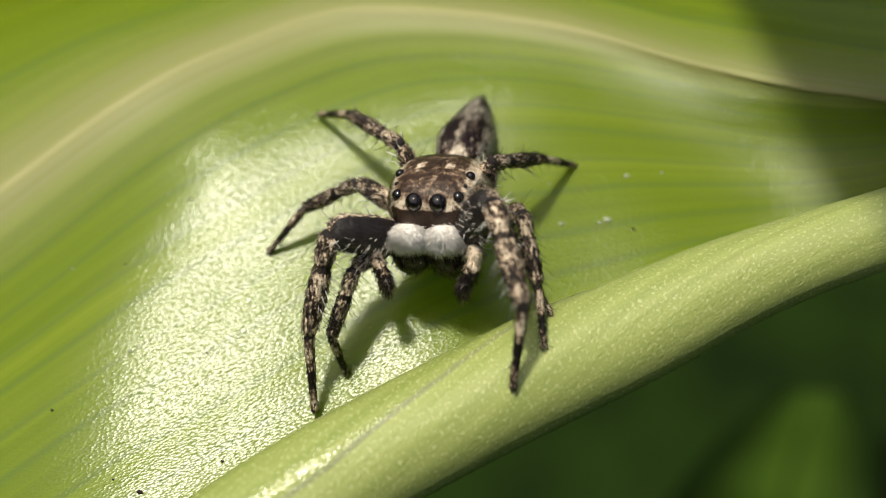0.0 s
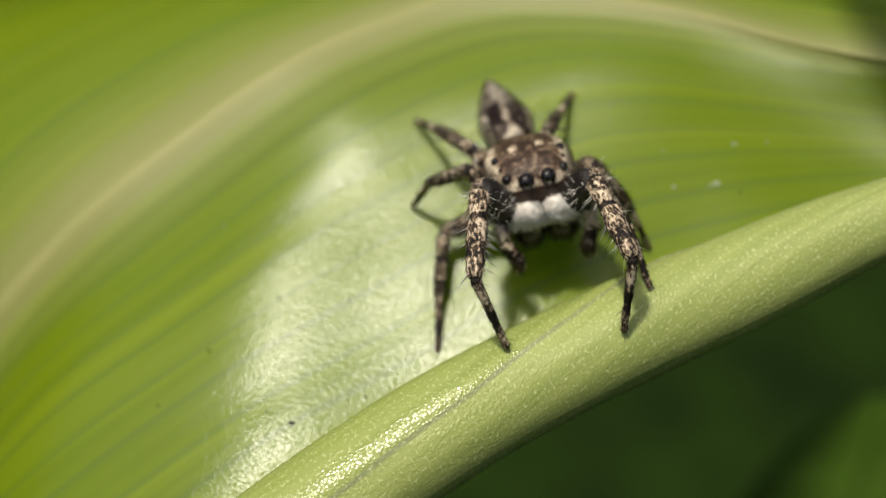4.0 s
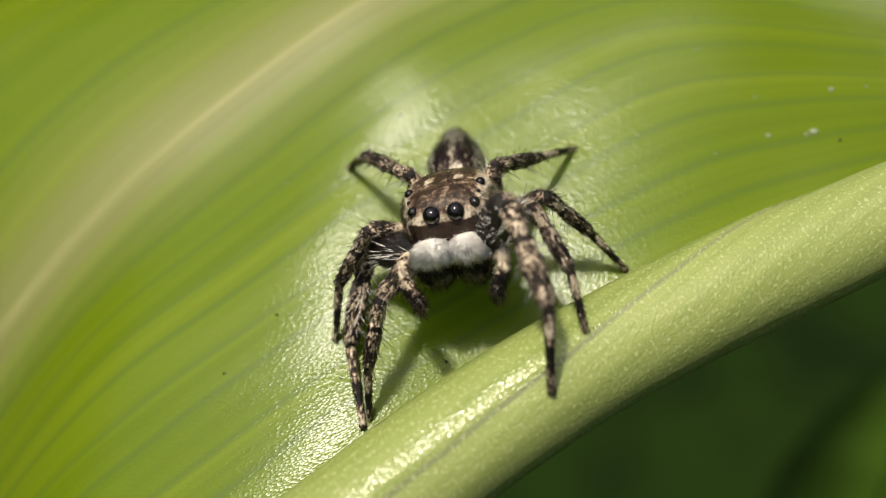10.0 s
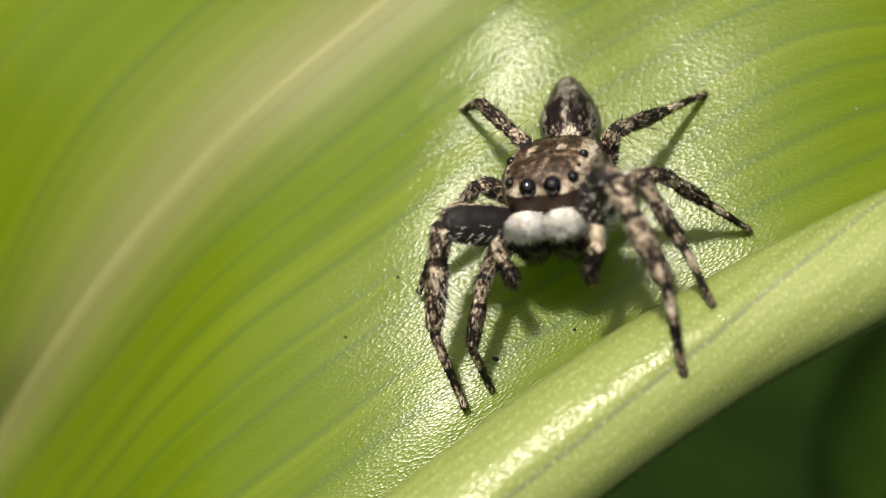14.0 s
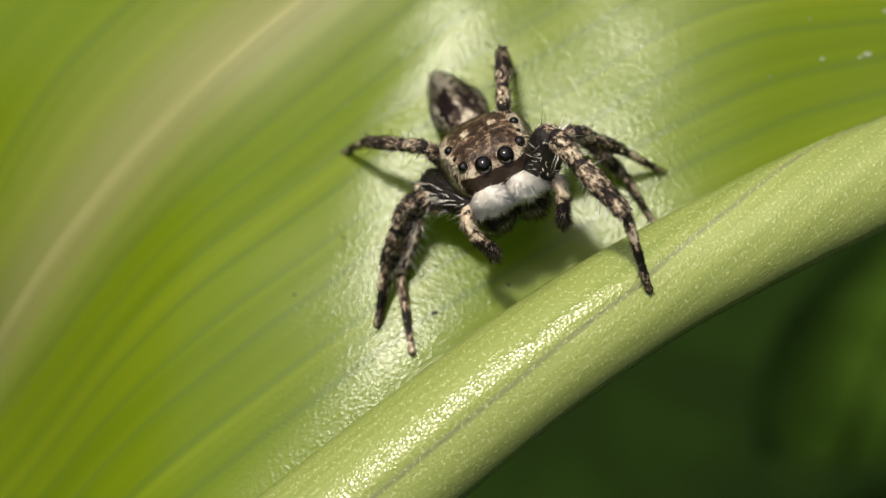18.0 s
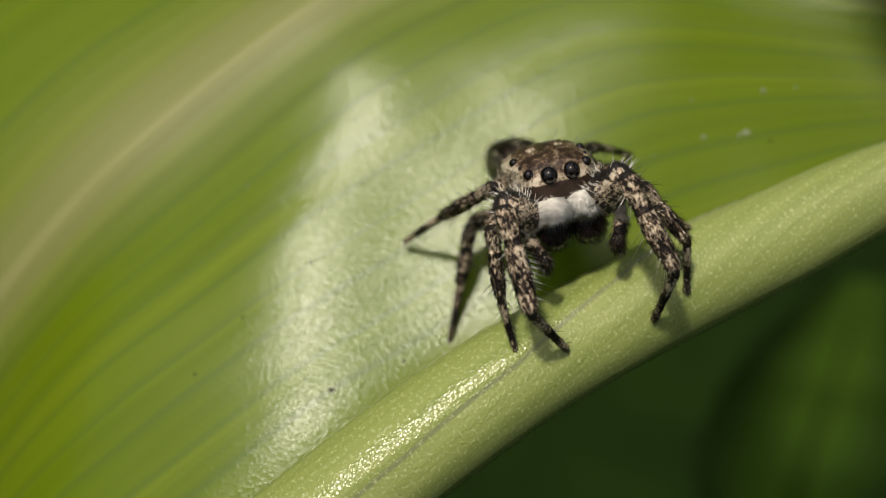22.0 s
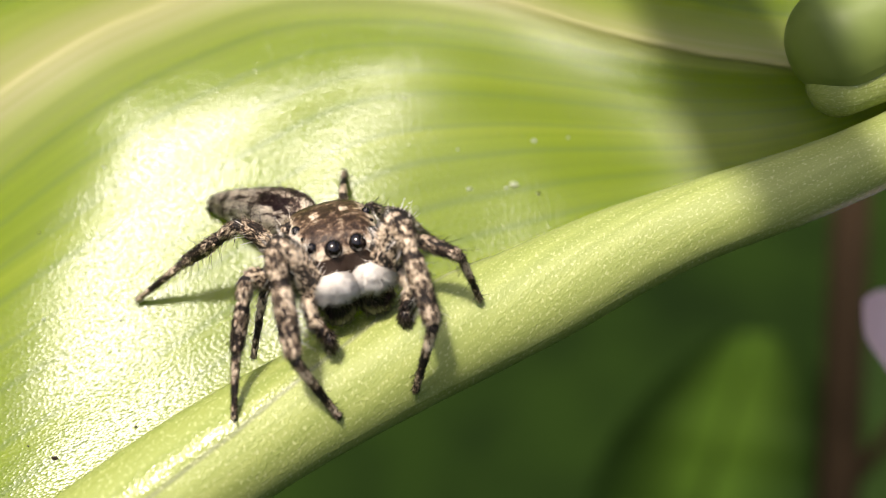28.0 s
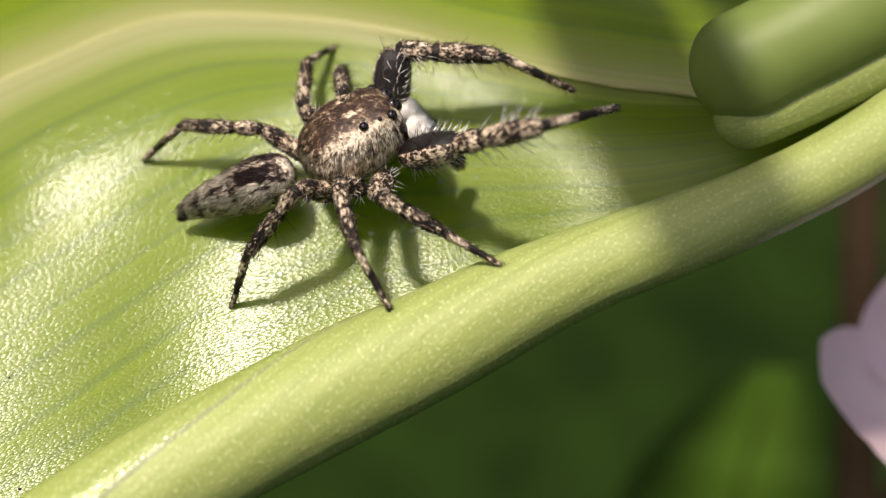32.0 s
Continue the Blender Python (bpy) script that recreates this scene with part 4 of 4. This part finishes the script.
# ---- what moves ----
def motions():
    s0 = ((0.19, 0.92, 1.60, 170, 13, 12), (0, -6), (-1.65, -2.04, -1.51, 19, 17), (-1.17, -1.31, -1.22, 4, 49), (-3.10, 0.93, -0.48, 30, 23), (-2.60, 3.72, 0.91, 5, 24),
        (1.83, -2.63, 0.46, -25, 51), (2.29, -1.92, 0.78, -35, 11), (2.36, -1.19, 0.89, 0, 18), (2.75, 3.13, 0.81, 15, 11))
    s2 = ((-0.38, 0.53, 1.39, 174, 2, 10), (-15, 5), (-1.38, -2.54, -0.90, 8, 45), (-2.62, -1.32, -1.44, 70, 9), (-3.10, 0.98, -0.51, 67, 32), (-2.52, 3.78, 0.93, 11, 25),
        (1.24, -2.90, 0.27, -26, 53), (2.06, -1.96, 0.78, -46, 0), (1.98, -1.05, 0.65, -100, 18), (2.28, 3.16, 0.80, 19, 17))
    s4 = ((-0.58, 0.62, 1.31, 197, 13, 11), (1, -7), (-0.49, -3.21, 0.08, 13, 66), (-1.91, -1.89, -1.63, 87, 3), (-2.92, 1.02, -0.37, -12, 26), (-3.18, 2.95, 0.47, -13, 11),
        (1.58, -2.74, 0.43, -19, 72), (2.01, -1.87, 0.75, -15, 26), (2.10, 0.50, -0.27, 0, 18), (0.15, 3.76, 1.10, 2, 3))
    s6_5 = ((-0.19, 0.72, 1.67, 158, 16, 3), (15, 4), (-1.88, -1.95, -1.64, 70, 18), (-1.97, -1.51, -1.43, 0, 18), (-3.42, 0.82, -0.58, -10, 62), (-1.82, 3.64, 0.87, -10, 18),
        (0.19, -3.25, 0.07, -35, 18), (0.83, -2.85, 0.29, -40, 10), (1.86, -1.12, 0.60, 0, 48), (1.73, 1.30, 0.10, 0, 62))
    s7 = ((-2.65, -0.82, 0.51, 183, 10, 11), (3, -10), (-3.99, -3.21, -2.38, -3, 25), (-3.92, -3.29, -2.29, 0, 18), (-5.29, -1.47, -1.62, 0, 30), (-4.35, 2.24, 0.10, -3, 3),
        (-0.53, -3.93, -0.37, -16, 83), (0.26, -2.91, 0.24, -43, 0), (-0.11, -1.08, -0.98, 0, 18), (-1.00, 2.03, -0.06, 20, -1))
    s13 = ((-3.38, -1.35, 0.35, 181, 19, 17), (5, -3), (-4.51, -4.31, -2.69, 101, 28), (-4.44, -4.12, -2.62, 0, 18), (-5.34, -2.70, -2.20, 13, 25), (-5.78, 0.87, -0.91, 1, 31),
        (-1.24, -4.70, -0.62, -21, 45), (-0.78, -3.65, -0.12, -26, 26), (-0.03, -1.08, -1.00, -7, 7), (-1.19, 1.45, -0.16, 10, -2))
    s14_5 = ((-4.03, -1.33, 0.14, 166, 18, 24), (14, -11), (-5.05, -4.67, -2.84, 19, 25), (-4.55, -4.18, -2.64, 21, 55), (-6.31, -2.59, -2.24, 19, 20), (-5.89, 1.10, -0.83, 1, 48),
        (-1.48, -4.69, -0.63, -20, 24), (-1.14, -3.51, -0.20, -23, 3), (-0.33, -1.05, -0.97, 2, -1), (-1.30, 1.49, 0.00, 6, -3))
    s16_5 = ((-5.36, -2.66, -0.24, 179, 18, 34), (-14, -5), (-6.28, -5.46, -3.37, 19, 36), (-6.14, -5.33, -3.28, 0, 18), (-7.48, -3.96, -3.09, 69, 12), (-6.43, 0.37, -1.09, -20, 29),
        (-2.18, -5.19, -0.86, -16, 15), (-2.12, -3.79, -0.47, -18, 0), (-1.18, -1.82, -1.29, -60, 9), (-3.38, 0.92, -0.44, -8, -1))
    s17 = ((-5.41, -2.36, -0.36, 172, 23, 31), (-3, -13), (-5.99, -5.60, -3.31, 14, 37), (-6.35, -4.97, -3.18, 0, 18), (-7.48, -3.92, -3.07, 85, 13), (-6.52, 0.42, -1.26, -9, 39),
        (-2.45, -5.21, -0.86, -18, 22), (-2.16, -3.74, -0.56, -14, 6), (-1.22, -1.81, -1.37, -63, 10), (-3.51, 0.87, -0.51, 0, 16))
    s17_5 = ((-4.47, -1.39, 0.15, 184, 22, 21), (-3, -5), (-4.69, -4.42, -2.75, 25, 3), (-5.17, -4.68, -2.87, 0, 26), (-7.06, -3.38, -2.73, 25, 3), (-6.37, 0.14, -1.18, -10, 78),
        (-1.42, -4.47, -0.48, -20, 18), (-1.54, -3.39, -0.34, 0, 18), (-0.59, -1.36, -1.16, -25, 18), (-2.92, 1.46, -0.24, 20, 26))
    s18 = ((-3.92, -1.62, 0.16, 199, 25, 19), (4, -8), (-4.85, -4.43, -2.77, 100, 35), (-5.61, -3.95, -2.66, 81, 1), (-5.64, -3.92, -2.65, 35, 10), (-6.90, -0.42, -1.64, -13, 29),
        (-0.72, -4.10, -0.29, -15, 43), (-0.52, -1.63, -1.29, -87, 23), (-0.43, -0.64, -0.86, 2, 6), (-3.61, 1.19, -0.42, 0, 65))
    s18_5 = ((-2.06, -0.72, 0.85, 223, 33, 10), (13, -2), (-0.03, -3.90, -0.34, 25, 18), (-1.16, -3.83, -0.19, 35, 48), (-3.03, -2.97, -2.16, 10, 18), (-4.88, -1.17, -1.49, -20, 105),
        (1.74, -2.49, 0.51, -10, 26), (0.98, -1.44, 0.23, 0, 18), (-0.03, 0.83, -0.15, 0, 18), (-3.20, 1.51, -0.23, 0, 105))
    s19 = ((-1.16, -0.85, 0.96, 219, 36, 4), (31, -10), (0.55, -3.80, -0.49, 28, 7), (-1.04, -3.72, -0.18, 26, 30), (-2.90, -2.88, -2.09, 6, 0), (-4.25, -1.14, -1.46, 4, 24),
        (1.72, -2.48, 0.56, -18, 62), (2.14, -0.95, 0.67, 0, 18), (1.26, 0.60, -0.20, 0, 18), (-3.29, 1.52, -0.31, 12, 42))
    s23 = ((-0.81, -0.79, 1.30, 199, 34, 6), (4, 7), (-0.14, -3.74, -0.14, 17, 60), (-1.07, -3.83, -0.22, 13, 19), (-2.32, -2.48, -2.02, 98, 0), (-3.46, -0.73, -1.02, -21, 7),
        (1.42, -3.04, 0.09, -19, 64), (1.98, -2.56, 0.43, -25, 46), (2.02, -1.20, 0.72, 0, 18), (1.00, 1.33, 0.13, 0, 18))
    s27_5 = ((0.14, -0.75, 1.07, 203, 26, 4), (38, -3), (0.64, -3.56, -0.25, 15, 48), (-1.04, -3.86, -0.18, 20, 26), (-1.12, -1.72, -1.41, 0, 18), (-3.52, -0.61, -1.20, 0, 10),
        (1.80, -3.04, -0.24, -30, 48), (2.86, -1.84, 0.84, -5, 92), (1.91, 0.70, -0.17, 0, 18), (0.03, 1.83, 0.33, 0, 18))
    s28 = ((0.06, -0.69, 1.13, 208, 23, 3), (38, 3), (0.70, -3.59, -0.32, 16, 51), (-1.09, -3.94, -0.22, 21, -1), (-0.83, -2.83, -0.15, 0, 25), (-3.68, -0.69, -1.24, 16, 0),
        (1.97, -2.97, -0.10, -30, 63), (2.90, -1.62, 1.01, -6, 60), (1.96, 0.78, -0.15, 0, 18), (0.01, 1.96, 0.38, 0, 18))
    s30 = ((0.92, 0.07, 1.20, 210, 24, 10), (45, -5), (1.56, -3.19, -0.37, 17, 45), (0.64, -3.04, 0.21, 21, 51), (0.15, -2.50, 0.58, 103, 17), (-2.54, 0.01, -0.81, -1, 4),
        (3.43, -2.08, 0.36, -19, 71), (3.10, 1.12, -0.04, 31, 13), (2.33, 1.87, 0.34, 0, 18), (0.27, 2.51, 0.64, 0, 18))
    s31 = ((1.08, 1.29, 1.53, 287, 25, -2), (-18, 6), (5.24, -1.93, 4.13, -70, 6), (4.20, -1.02, 1.28, 39, -1), (0.35, -1.42, -0.62, -13, 30), (-0.58, -0.54, -0.94, -16, 31),
        (4.59, 3.29, 2.94, 2, 35), (1.54, 3.91, 1.09, 0, 18), (0.95, 4.13, 1.48, -18, 16), (-2.10, 2.93, 0.63, 0, 30))
    s31_4 = ((1.60, 1.64, 1.68, 285, 31, 4), (-12, 2), (6.38, 0.87, 3.35, 44, 74), (4.34, -1.14, 1.22, 29, -1), (2.75, -1.80, 0.94, 33, -2), (-0.43, -0.66, -0.97, -19, 2),
        (5.83, 2.49, 3.98, -16, 19), (3.54, 4.65, 1.42, 24, 25), (1.06, 4.18, 1.32, -19, 38), (-1.98, 2.75, 0.58, -9, 28))
    s32 = ((2.00, 2.44, 2.08, 301, 21, -11), (-23, 5), (6.76, 1.91, 3.76, 46, 74), (5.00, -0.02, 1.69, 39, -1), (3.21, -0.78, 1.16, 16, 38), (0.08, 0.33, -0.42, -17, 27),
        (6.12, 4.08, 2.42, -27, 22), (1.54, 5.04, 1.83, 0, 18), (1.24, 5.57, 1.93, -25, 34), (-2.21, 3.11, 0.61, 6, 41))
    rows = [(0, s0), (1.2, s0), (1.4, s2), (2.05, s2), (2.3, s4), (4.5, s4), (6.5, s6_5), (7.05, s7), (7.5, s13), (13.85, s13), (14.05, s14_5), (14.5, s14_5), (16.5, s16_5),
            (17.0, s17), (17.15, s17), (17.4, s17_5), (17.65, s17_5), (18.0, s18), (18.5, s18_5), (18.9, s19), (19.4, s19), (19.6, s23), (25.5, s23), (27.5, s27_5),
            (28.2, s28), (28.5, s30), (30.4, s30), (30.9, s31), (31.1, s31), (31.4, s31_4), (31.6, s31_4), (32.0, s32)]
    keyed = []
    for (t0, a), (t1, b) in zip(rows, rows[1:]):
        n = 1 if a is b else 8 if t1 - t0 > 1.5 else 4
        keyed += [(t0 + (t1 - t0) * k / n, stance(*(blended(a, b, k / n) if k else a))) for k in range(n)]
    keyed.append((rows[-1][0], stance(*rows[-1][1])))
    # the unseen leaf overhead is shifted so that its shadow moves in
    rest = SHADE_LEAF.matrix_world.copy()
    walk(SHADE_LEAF, [(t, Matrix.Translation((dx * MM, 0, 0)) @ rest) for t, dx in ((0, 0.6), (4.5, 0.5), (12, 0.3), (20, -0.3), (25, -0.2), (28, 0), (32, 0))])
    walk(SPIDER, [(t, s[0]) for t, s in keyed])
    walk(ABDOMEN, [(t, s[1]) for t, s in keyed])
    for key, segments in SPIDER_LEGS.items():
        for i, ob in enumerate(segments):
            walk(ob, [(t, s[2][key][i]) for t, s in keyed])


motions()
